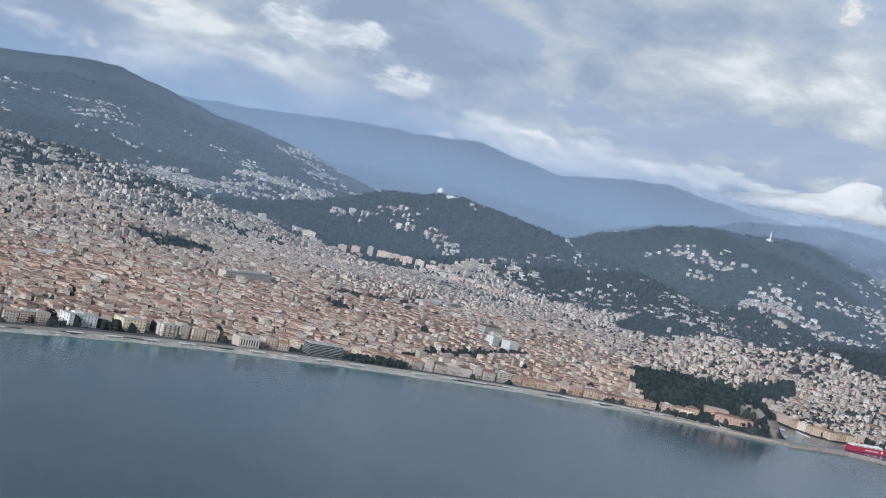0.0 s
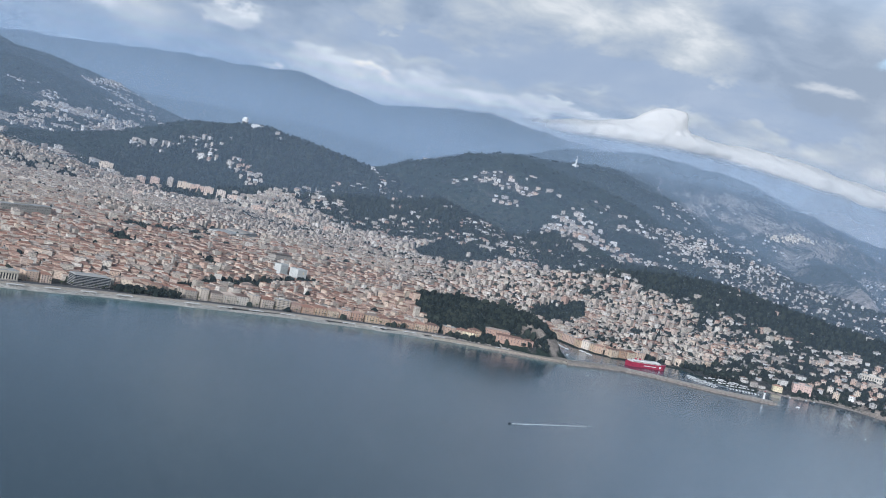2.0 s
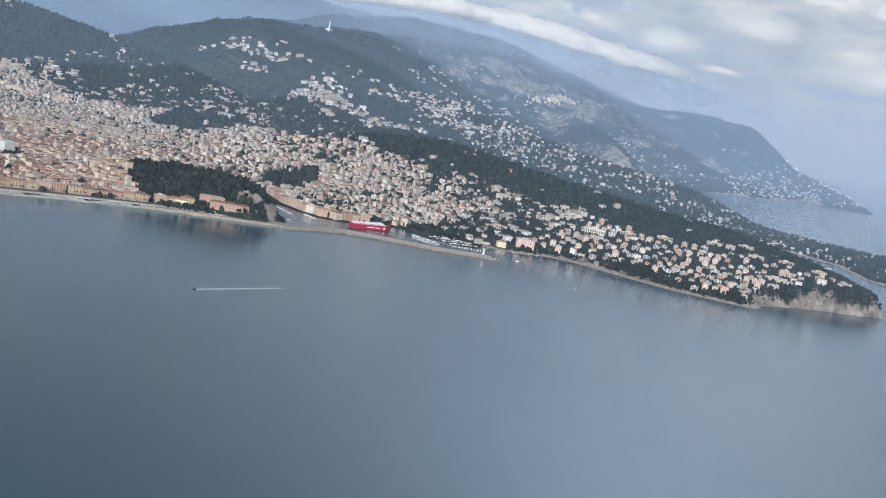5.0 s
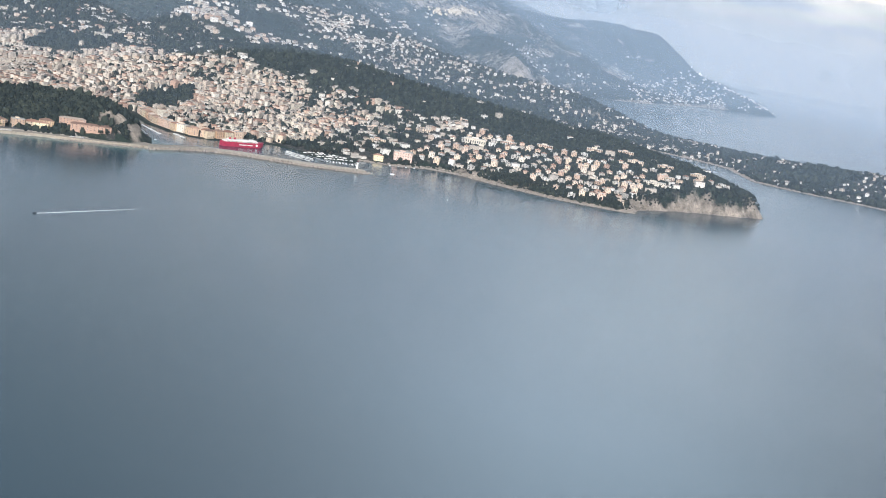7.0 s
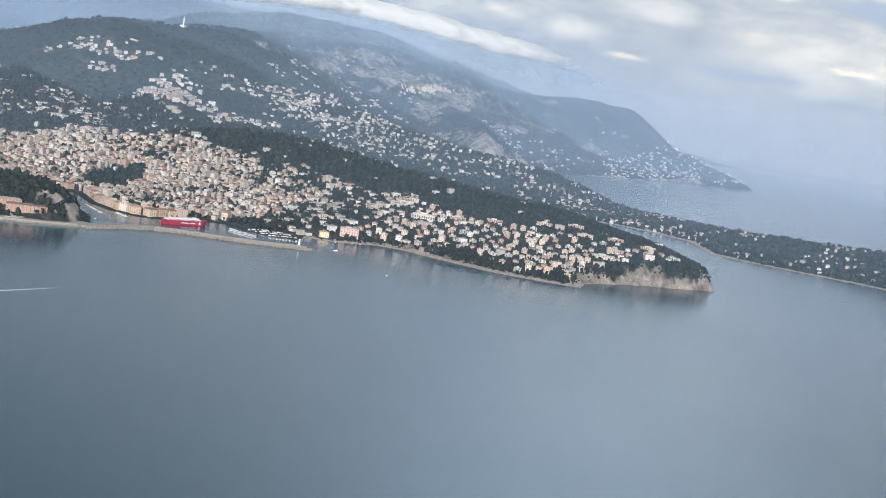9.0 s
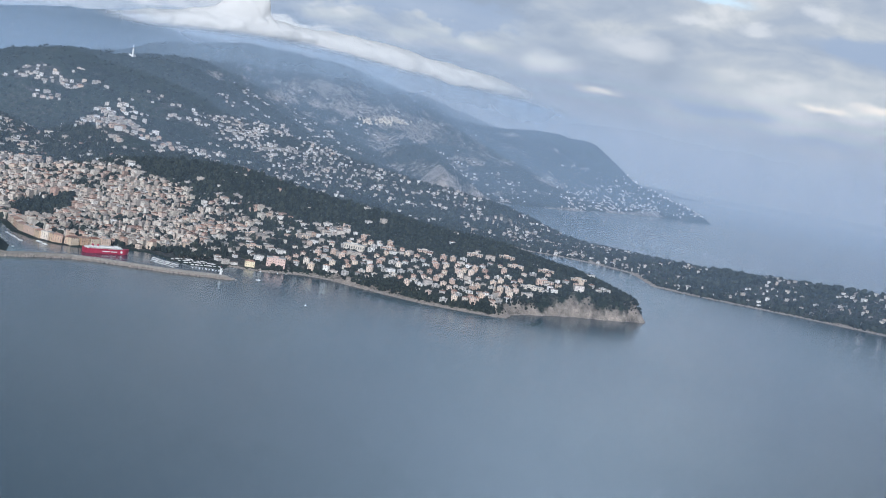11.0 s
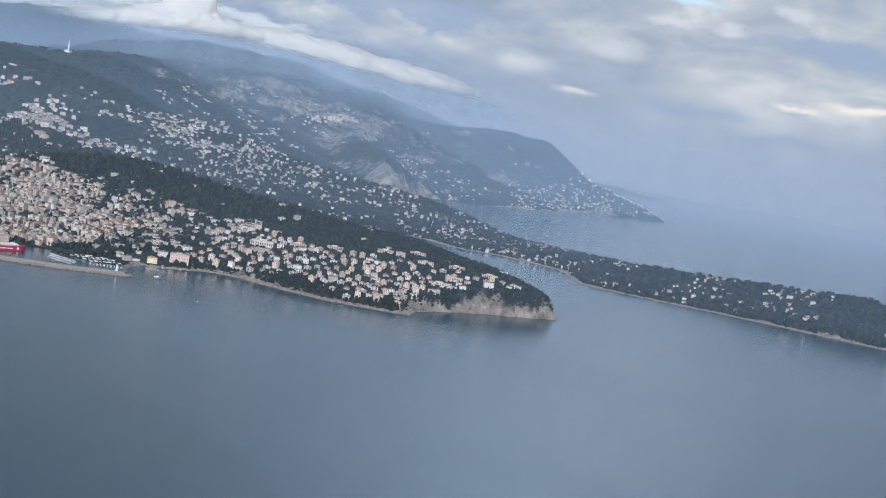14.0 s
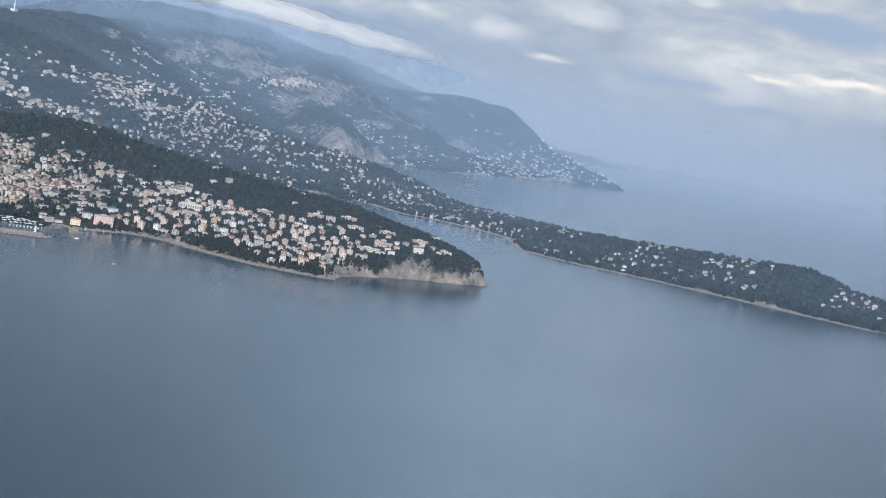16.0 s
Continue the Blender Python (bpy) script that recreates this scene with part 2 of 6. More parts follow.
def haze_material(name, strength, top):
    """A tinted sheet that stands in for haze: mostly clear, the rest scatters daylight; thinner with height."""
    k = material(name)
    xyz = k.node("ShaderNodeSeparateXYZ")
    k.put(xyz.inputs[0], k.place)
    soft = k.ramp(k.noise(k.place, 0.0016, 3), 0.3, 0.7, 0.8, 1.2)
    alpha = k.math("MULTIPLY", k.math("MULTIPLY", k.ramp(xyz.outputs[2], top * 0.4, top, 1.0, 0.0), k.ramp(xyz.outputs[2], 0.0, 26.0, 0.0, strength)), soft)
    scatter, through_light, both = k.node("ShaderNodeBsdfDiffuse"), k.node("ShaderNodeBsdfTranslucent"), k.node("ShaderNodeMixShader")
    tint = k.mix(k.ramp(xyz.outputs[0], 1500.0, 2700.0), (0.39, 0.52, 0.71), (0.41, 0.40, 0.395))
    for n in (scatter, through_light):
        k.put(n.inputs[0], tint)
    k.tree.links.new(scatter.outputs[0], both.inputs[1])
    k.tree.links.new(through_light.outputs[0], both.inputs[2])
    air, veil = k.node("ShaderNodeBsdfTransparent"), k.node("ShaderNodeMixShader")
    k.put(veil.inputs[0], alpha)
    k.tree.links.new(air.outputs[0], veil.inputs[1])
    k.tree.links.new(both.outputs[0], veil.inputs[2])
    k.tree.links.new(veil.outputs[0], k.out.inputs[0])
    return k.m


def cloud_material():
    k = material("stratus_cloud")
    shred = k.noise(k.vmath("MULTIPLY", k.place, (1, 1, 2.2)), 0.013, 6, 0.6)
    level = k.math("ADD", attribute(k, "rise"), k.math("MULTIPLY", k.math("SUBTRACT", shred, 0.5), 0.5))
    alpha = k.math("MULTIPLY", k.ramp(level, -0.95, -0.2, 0.0, 1.0), attribute(k, "thick"))
    scatter, glow, both = k.node("ShaderNodeBsdfDiffuse"), k.node("ShaderNodeBsdfTranslucent"), k.node("ShaderNodeMixShader")
    for n in (scatter, glow):
        k.put(n.inputs[0], (0.86, 0.85, 0.835))
    k.put(both.inputs[0], 0.5)
    k.tree.links.new(scatter.outputs[0], both.inputs[1])
    k.tree.links.new(glow.outputs[0], both.inputs[2])
    air, veil = k.node("ShaderNodeBsdfTransparent"), k.node("ShaderNodeMixShader")
    k.put(veil.inputs[0], alpha)
    k.tree.links.new(air.outputs[0], veil.inputs[1])
    k.tree.links.new(both.outputs[0], veil.inputs[2])
    k.tree.links.new(veil.outputs[0], k.out.inputs[0])
    return k.m


M_GROUND, M_SEA = ground_material(), sea_material()
CREAMS = ((0.0, (0.36, 0.25, 0.19)), (0.15, (0.60, 0.46, 0.36)), (0.32, (0.66, 0.56, 0.45)), (0.5, (0.42, 0.28, 0.22)), (0.64, (0.68, 0.55, 0.46)), (0.8, (0.54, 0.37, 0.29)), (1.0, (0.70, 0.63, 0.55)))
PALES = ((0.0, (0.36, 0.31, 0.26)), (0.22, (0.62, 0.57, 0.49)), (0.45, (0.44, 0.37, 0.31)), (0.62, (0.70, 0.66, 0.60)), (0.8, (0.54, 0.46, 0.38)), (1.0, (0.36, 0.32, 0.29)))
OCHRES = ((0.0, (0.45, 0.29, 0.19)), (0.3, (0.50, 0.39, 0.27)), (0.55, (0.43, 0.28, 0.21)), (0.8, (0.55, 0.46, 0.34)), (1.0, (0.45, 0.34, 0.27)))
TILES = ((0.0, (0.25, 0.125, 0.09)), (0.13, (0.42, 0.25, 0.185)), (0.26, (0.15, 0.095, 0.08)), (0.4, (0.47, 0.32, 0.25)), (0.54, (0.30, 0.17, 0.125)), (0.66, (0.12, 0.09, 0.08)), (0.78, (0.58, 0.49, 0.42)), (0.88, (0.34, 0.18, 0.13)), (1.0, (0.22, 0.15, 0.12)))
SLABS = ((0.0, (0.30, 0.27, 0.25)), (0.3, (0.44, 0.40, 0.36)), (0.55, (0.36, 0.24, 0.18)), (0.75, (0.52, 0.49, 0.45)), (1.0, (0.40, 0.30, 0.24)))
WHITES = ((0.0, (0.25, 0.25, 0.25)), (0.2, (0.66, 0.64, 0.61)), (0.36, (0.33, 0.30, 0.28)), (0.52, (0.80, 0.79, 0.77)), (0.62, (0.36, 0.34, 0.33)), (0.78, (0.60, 0.52, 0.43)), (0.88, (0.27, 0.265, 0.26)), (1.0, (0.56, 0.545, 0.53)))
M_WALL_CREAM, M_WALL_PALE = facade_material("cream_render", CREAMS), facade_material("pale_render", PALES)
M_WALL_HILL = facade_material("pale_hill_render", ((0.0, (0.50, 0.46, 0.41)), (0.2, (0.74, 0.72, 0.69)), (0.4, (0.40, 0.35, 0.30)), (0.55, (0.66, 0.60, 0.53)), (0.7, (0.34, 0.30, 0.27)), (0.85, (0.78, 0.77, 0.76)), (1.0, (0.54, 0.43, 0.35))))
M_SLAB_LIGHT = roof_material("light_flat_roof", ((0.0, (0.13, 0.13, 0.13)), (0.4, (0.25, 0.24, 0.23)), (0.7, (0.18, 0.145, 0.125)), (1.0, (0.36, 0.35, 0.34))))
M_TILE_DULL = roof_material("weathered_roof_tiles", ((0.0, (0.17, 0.11, 0.09)), (0.25, (0.24, 0.18, 0.15)), (0.5, (0.14, 0.11, 0.10)), (0.75, (0.29, 0.24, 0.21)), (1.0, (0.20, 0.135, 0.11))))
# pale stone with a patch of warm sunlight painted into the colour
M_WALL_SUN_TINT = facade_material("sun_tinted_stone_render", ((0.0, (0.74, 0.62, 0.44)), (0.5, (0.80, 0.70, 0.54)), (1.0, (0.70, 0.56, 0.38))))
M_TILE, M_SLAB = roof_material("clay_roof_tiles", TILES), roof_material("flat_roof", SLABS)
M_LEAF = leaf_material("pine_and_oak_leaves", (0.010, 0.015, 0.015), (0.018, 0.025, 0.023), (0.036, 0.043, 0.033))
M_CUBE = plain("pale_concrete", (0.46, 0.465, 0.445))
M_QUAY, M_TERRACE = plain("pale_quay_stone", (0.27, 0.235, 0.195), 0.9), plain("terracotta_render", (0.33, 0.215, 0.165))
M_WHITE, M_GREY, M_STONE = plain("white_paint", (0.60, 0.595, 0.58)), plain("grey_concrete", (0.36, 0.35, 0.33)), plain("pale_stone", (0.28, 0.255, 0.225))
M_ROCK = plain("shore_rock", (0.22, 0.19, 0.165), 0.9, vary=0.22)
M_DARK, M_TRUNK = plain("dark_glass", (0.035, 0.042, 0.05), 0.25), plain("bark", (0.10, 0.075, 0.055))


def tinted(name, stops):
    """Render for single houses: the tint goes by the object."""
    k = material(name)
    dirt = k.math("ADD", k.math("MULTIPLY", k.noise(k.place, 0.35, 4), 0.6), k.math("MULTIPLY", k.noise(k.place, 2.5, 3), 0.4))
    worn = k.node("ShaderNodeMix", data_type="RGBA", blend_type="MULTIPLY")
    k.put(worn.inputs[0], 1.0)
    k.put(worn.inputs[6], k.stops(each(k), *stops))
    k.put(worn.inputs[7], k.stops(dirt, (0.3, (0.72, 0.70, 0.67)), (0.7, (1.0, 1.0, 1.0))))
    return finish(k, worn.outputs[2], 0.85)


M_HOUSE_CREAM, M_HOUSE_PALE, M_HOUSE_OCHRE = tinted("cream_house", CREAMS), tinted("pale_house", PALES), tinted("ochre_house", OCHRES)
M_HOUSE_WHITE = tinted("white_house", WHITES)
M_HOUSE_TILE = tinted("house_roof_tiles", TILES)
M_RED, M_PINK, M_YELLOW = plain("red_ship_paint", (0.29, 0.02, 0.05), 0.5), plain("pink_render", (0.50, 0.36, 0.31)), plain("yellow_render", (0.62, 0.53, 0.36))
M_PALM = leaf_material("palm_fronds", (0.025, 0.035, 0.018), (0.045, 0.06, 0.028), (0.08, 0.095, 0.045))
M_PALACE = plain("cream_stone", (0.42, 0.38, 0.32), 0.85)
M_SEAWALL = plain("stained_concrete", (0.21, 0.195, 0.175), 0.9, vary=0.2)
M_BOAT = plain("boat_gelcoat", (0.55, 0.55, 0.54), 0.5)
M_ASPHALT = plain("asphalt", (0.075, 0.075, 0.078), 0.9)

# ---- the lie of the land ----
def lattice(ix, iy, seed):
    h = (ix * 374761393 + iy * 668265263 + seed * 974711) & 0x7FFFFFFF
    h = ((h ^ (h >> 13)) * 1274126177) & 0x7FFFFFFF
    return ((h ^ (h >> 16)) & 0xFFFF) / 65535.0


def value_noise(x, y, seed):
    ix, iy = np.floor(x).astype(np.int64), np.floor(y).astype(np.int64)
    fx, fy = x - ix, y - iy
    fx, fy = fx * fx * (3 - 2 * fx), fy * fy * (3 - 2 * fy)
    a, b = lattice(ix, iy, seed), lattice(ix + 1, iy, seed)
    c, d = lattice(ix, iy + 1, seed), lattice(ix + 1, iy + 1, seed)
    return (a * (1 - fx) + b * fx) * (1 - fy) + (c * (1 - fx) + d * fx) * fy


def fractal(x, y, size, octaves=4, seed=1):
    """Noise between about -1 and 1 whose largest swells are size across."""
    x, y = np.asarray(x, float), np.asarray(y, float)
    total, amp, s = 0.0, 1.0, 1.0 / size
    for n in range(octaves):
        total = total + amp * (2 * value_noise(x * s + 17.3 * n, y * s - 9.1 * n, seed + n) - 1)
        amp, s = amp * 0.5, s * 2.03
    return total / 1.6


SHORE_BAY = [(-1300, -120), (-700, 10), (-500, 62), (-363, 97), (-328, 107), (-290, 114), (-252, 119), (-208, 121), (-160, 120), (-111, 117), (-60, 108), (-20, 97), (-2, 88), (14, 78), (34, 70)]
SHORE_PORT = [(37, 75), (52, 84), (66, 97), (80, 126), (90, 150), (112, 186), (121, 180), (102, 146), (96, 122), (98, 104), (108, 93), (134, 90), (150, 82), (150, 70), (144, 60), (148, 44), (163, 33), (177, 43), (192, 28), (214, 21)]
SHORE_CAPE = [(221, 13), (225, 0), (224, -20), (226, -43), (228, -58), (234, -71), (241, -86), (251, -100), (270, -93), (296, -97), (324, -105), (349, -118), (376, -130), (386, -120), (396, -80), (415, 0), (440, 90), (470, 180), (505, 255), (560, 292), (618, 270), (672, 222)]
SHORE_PENINSULA = [(684, 172), (671, 126), (690, 98), (692, 62), (684, 24), (650, -2), (614, -30), (613, -60), (622, -100), (634, -150), (641, -200), (646, -250), (655, -310), (672, -380), (720, -430), (790, -420), (830, -340), (850, -200), (870, -80), (885, 60)]
SHORE_EAST = [(892, 143), (900, 219), (915, 304), (950, 379), (985, 440), (1060, 455), (1117, 478), (1150, 520), (1220, 570), (1290, 575), (1340, 530), (1525, 522), (1700, 545), (1910, 550), (2022, 488), (2060, 520), (2120, 620), (2250, 760), (2600, 950), (3100, 1200), (3330, 1330), (3440, 1180), (3484, 1100), (3530, 1180), (3560, 1400), (3600, 1900)]
SHORE = np.array(SHORE_BAY + SHORE_PORT + SHORE_CAPE + SHORE_PENINSULA + SHORE_EAST + [(3600, 4600), (-1300, 4600)], float)

# crests: x, y, height, half width of the slope
CAPE_CREST = [(318, 330, 34, 170), (328, 247, 43, 190), (338, 173, 40, 185), (347, 103, 34, 175), (356, 40, 31, 165), (361, -18, 31, 150), (366, -60, 25, 125), (371, -94, 18, 85), (377, -118, 8, 26)]
CASTLE_CREST = [(2, 182, 8, 26), (10, 162, 14, 34), (18, 138, 17, 36), (27, 114, 18, 32), (35, 99, 16.5, 27), (41, 89, 11, 20), (45, 81, 6, 13)]
OBSERVATORY_CREST = [(60, 1180, 26, 240), (177, 960, 30, 200), (232, 872, 50, 190), (262, 832, 70, 210), (284, 802, 79, 225), (300, 770, 79, 220), (314, 735, 75, 215), (318, 693, 71, 205), (342, 622, 60, 180), (352, 560, 50, 165), (335, 480, 42, 150), (300, 415, 35, 130)]
TOWER_CREST = [(475, 790, 66, 200), (505, 740, 88, 230), (532, 714, 101, 250), (577, 680, 113, 270), (619, 668, 116, 280), (653, 663, 117, 285), (700, 662, 117, 255), (750, 660, 113, 235), (850, 675, 104, 220), (960, 745, 104, 250)]
FORT_SPUR = [(470, 470, 52, 140), (520, 420, 38, 110), (485, 352, 28, 95), (455, 300, 18, 80)]
VINAIGRE_CREST = [(455, 470, 50, 150), (521, 520, 69, 175), (545, 590, 83, 210), (577, 650, 97, 230)]
CORNICHE_CREST = [(640, 690, 112, 260), (760, 790, 116, 280), (900, 880, 128, 290), (1057, 911, 138, 290), (1189, 922, 142, 285), (1285, 905, 145, 280), (1463, 900, 140, 290), (1600, 880, 120, 320), (1729, 872, 108, 340), (1906, 866, 116, 350), (1970, 905, 115, 300)]
VILLAGE_SPUR = [(1285, 880, 112, 170), (1262, 832, 101, 90), (1290, 802, 90, 100), (1345, 797, 90, 110), (1300, 720, 74, 150), (1180, 600, 60, 120), (1098, 520, 47, 56), (1060, 492, 36, 46)]
HEAD_CREST = [(1960, 1010, 110, 260), (1983, 874, 122, 250), (1994, 766, 118, 190), (1998, 729, 92, 150), (2003, 686, 60, 140), (2010, 623, 43, 120), (2015, 573, 27, 90), (2023, 500, 4, 30)]
NORTH_CREST = [(-500, 1950, 130, 900), (34, 1690, 140, 780), (101, 1673, 148, 760), (174, 1667, 160, 740), (257, 1661, 142, 680), (387, 1651, 123, 600), (495, 1643, 99, 520), (587, 1636, 76, 440), (680, 1625, 56, 360)]
FAR_CREST = [(500, 3400, 150, 1100), (890, 3128, 168, 1100), (1137, 2981, 196, 1100), (1301, 2884, 216, 1000), (1484, 2775, 225, 1000), (1650, 2677, 246, 1000), (1769, 2606, 222, 1000), (1889, 2535, 198, 1000), (2010, 2463, 239, 1000), (2122, 2396, 254, 1000), (2212, 2343, 246, 1000), (2300, 2250, 226, 900), (2420, 1960, 212, 800), (2600, 1650, 172, 700), (2750, 1350, 104, 500), (2820, 1150, 45, 350)]
CIMIEZ_CREST = [(-330, 800, 46, 300), (-184, 791, 42, 260), (-127, 782, 44, 230), (-63, 773, 34, 200), (-8, 765, 22, 160)]
CIMIEZ_SPUR = [(-300, 520, 20, 150), (-206, 520, 20, 130), (-154, 520, 13, 110)]
PENINSULA_CREST = [(735, 60, 7, 60), (745, 23, 9, 80), (745, -6, 12, 90), (745, -62, 14, 105), (742, -142, 19, 110), (740, -216, 25, 110), (742, -229, 25, 105), (744, -246, 17, 100), (748, -300, 13, 100), (755, -370, 10, 90)]
AGEL_CREST = [(1200, 1400, 120, 330), (1330, 1330, 158, 440), (1500, 1270, 187, 520), (1750, 1230, 186, 480), (1950, 1180, 150, 380), (2120, 1100, 96, 300)]
MARTIN_CREST = [(3300, 1600, 60, 300), (3410, 1290, 22, 110), (3480, 1120, 5, 30)]
CRESTS = (CAPE_CREST, CASTLE_CREST, OBSERVATORY_CREST, TOWER_CREST, VINAIGRE_CREST, FORT_SPUR, CORNICHE_CREST, VILLAGE_SPUR, HEAD_CREST, NORTH_CREST, FAR_CREST, CIMIEZ_CREST, CIMIEZ_SPUR, PENINSULA_CREST, AGEL_CREST, MARTIN_CREST)


def from_shore(x, y):
    """Distance to the shore line, positive on land."""
    p = np.stack([np.ravel(x), np.ravel(y)], -1).astype(float)
    best, inside = np.full(len(p), 1e9), np.zeros(len(p), bool)
    for a, b in zip(SHORE, np.roll(SHORE, -1, 0)):
        ab = b - a
        f = np.clip(((p - a) @ ab) / (ab @ ab), 0, 1)
        best = np.minimum(best, ((p - a - f[:, None] * ab) ** 2).sum(1))
        if a[1] != b[1]:
            cross = (a[1] > p[:, 1]) != (b[1] > p[:, 1])
            inside ^= cross & (p[:, 0] < ab[0] * (p[:, 1] - a[1]) / ab[1] + a[0])
    d = np.sqrt(best)
    return np.where(inside, d, -d).reshape(np.shape(x))


def land(x, y, rough=True):
    """Height of the ground."""
    x, y = np.asarray(x, float), np.asarray(y, float)
    shore = from_shore(x, y)
    warp_x = x + 22 * fractal(x, y, 140, 3, 31)
    warp_y = y + 22 * fractal(x, y, 140, 3, 47)
    plain_z = 1.0 + 0.011 * np.clip(shore, 0, 500)
    rise = np.zeros_like(x)
    for crest in CRESTS:
        mild = 0.25 if crest is CASTLE_CREST or crest is CAPE_CREST else 1.0
        px, py = x + (warp_x - x) * mild * 0.5, y + (warp_y - y) * mild * 0.5
        for (ax, ay, az, aw), (bx, by, bz, bw) in zip(crest, crest[1:]):
            ux, uy = bx - ax, by - ay
            f = np.clip(((px - ax) * ux + (py - ay) * uy) / (ux * ux + uy * uy), 0, 1)
            d = np.hypot(px - ax - f * ux, py - ay - f * uy) / (aw + f * (bw - aw))
            slope = np.clip(1 - d, 0, 1)
            rise = np.maximum(rise, (az + f * (bz - az)) * (0.65 * slope**1.15 + 0.35 * slope * slope * (3 - 2 * slope)))
    # the corniche: one long slope from the water up to the crest road
    climb = np.clip((x - 375) / 225, 0, 1) * np.clip((y - 175) / 70, 0, 1) * np.clip((2010 - x) / 160, 0, 1) * np.clip((700 + 0.5 * np.clip(x - 500, 0, 700) - y) / 110, 0, 1)
    back = np.clip(shore + 26 * fractal(x, y, 210, 2, 19), 0, 900)
    steep = 1 - 0.25 * np.exp(-(((x - 740) / 120) ** 2))
    apron = steep * np.where(back < 300, 0.315 * back, 94.5 + 0.1 * (back - 300))
    rise = np.maximum(rise, climb * climb * (3 - 2 * climb) * np.minimum(apron, 138))
    z = plain_z + np.maximum(rise - plain_z * 0.5, 0)
    gullies = 1 - np.abs(fractal(x, y, 130, 4, 5))
    if rough:
        z = z + np.clip(rise - 6, 0, 60) * (0.16 * (gullies - 0.75) + 0.05 * fractal(x, y, 45, 3, 9))
    steep = np.where(rise > 5, 5.0, 9.0)
    edge = np.clip(shore / steep, 0, 1)
    cliff = np.where((x > 225) & (shore > 0), np.minimum(1.0, rise / 10), 0.0)
    return np.where(shore > 0, z * (edge * (1 - cliff) + np.sqrt(edge) * cliff), np.maximum(shore * 0.4, -14))


def ellipse(x, y, cx, cy, rx, ry, turn=0.0):
    c, s = math.cos(radians(turn)), math.sin(radians(turn))
    u, v = (x - cx) * c + (y - cy) * s, (y - cy) * c - (x - cx) * s
    return (u / rx) ** 2 + (v / ry) ** 2


GROVES = [(236, 385, 26, 34, 20), (172, 205, 34, 16, 25), (-145, 462, 32, 18, 20), (-40, 373, 44, 13, 8), (-105, 300, 7, 26, -20), (-75, 255, 5, 18, -20), (95, 330, 6, 30, 30), (-178, 134, 17, 7, 4), (-98, 186, 62, 7, 28), (236, -28, 14, 24, 0), (-30, 222, 20, 5, 20), (-312, 130, 5, 5, 0), (165, 57, 14, 5, 160)]


# the western edge of the wood on the cape: y, x
WOOD_EDGE = np.array([(-125, 368), (-110, 359), (-97, 352), (-80, 338), (-57, 320), (-39, 309), (-15, 304), (7, 297), (45, 299), (69, 292), (96, 288), (124, 277), (150, 280), (171, 302), (182, 296), (195, 275), (208, 262), (240, 278), (274, 299), (312, 318)], float)
# wooded flanks with hardly a house, and hamlets on the hills: x, y, half widths, turn (and share built)
FLANKS = [(425, 575, 82, 82, 0), (205, 690, 80, 62, -20), (300, 700, 50, 85, 0), (390, 670, 50, 70, 0), (600, 655, 75, 48, 0), (715, 645, 80, 44, 0), (560, 700, 70, 50, 0), (250, 830, 120, 60, -20)]
HAMLETS = [(204, 738, 17, 30, -15, 0.6), (215, 676, 11, 38, -10, 0.45), (246, 590, 44, 34, -20, 0.95), (512, 640, 18, 28, 10, 0.75), (486, 596, 8, 28, 10, 0.6), (337, 612, 9, 24, -15, 0.6), (562, 622, 24, 7, -25, 0.5), (859, 650, 50, 20, 20, 0.7), (1210, 845, 60, 18, -10, 0.5), (1420, 815, 90, 16, 10, 0.5), (670, 520, 26, 10, 10, 0.95), (292, 745, 6, 20, -20, 0.5)]


def in_cape_wood(x, y):
    return (y > -125) & (y < 312) & (x < 480) & (x > np.interp(y, WOOD_EDGE[:, 0], WOOD_EDGE[:, 1]) + 5 * fractal(x, y, 26, 3, 59))


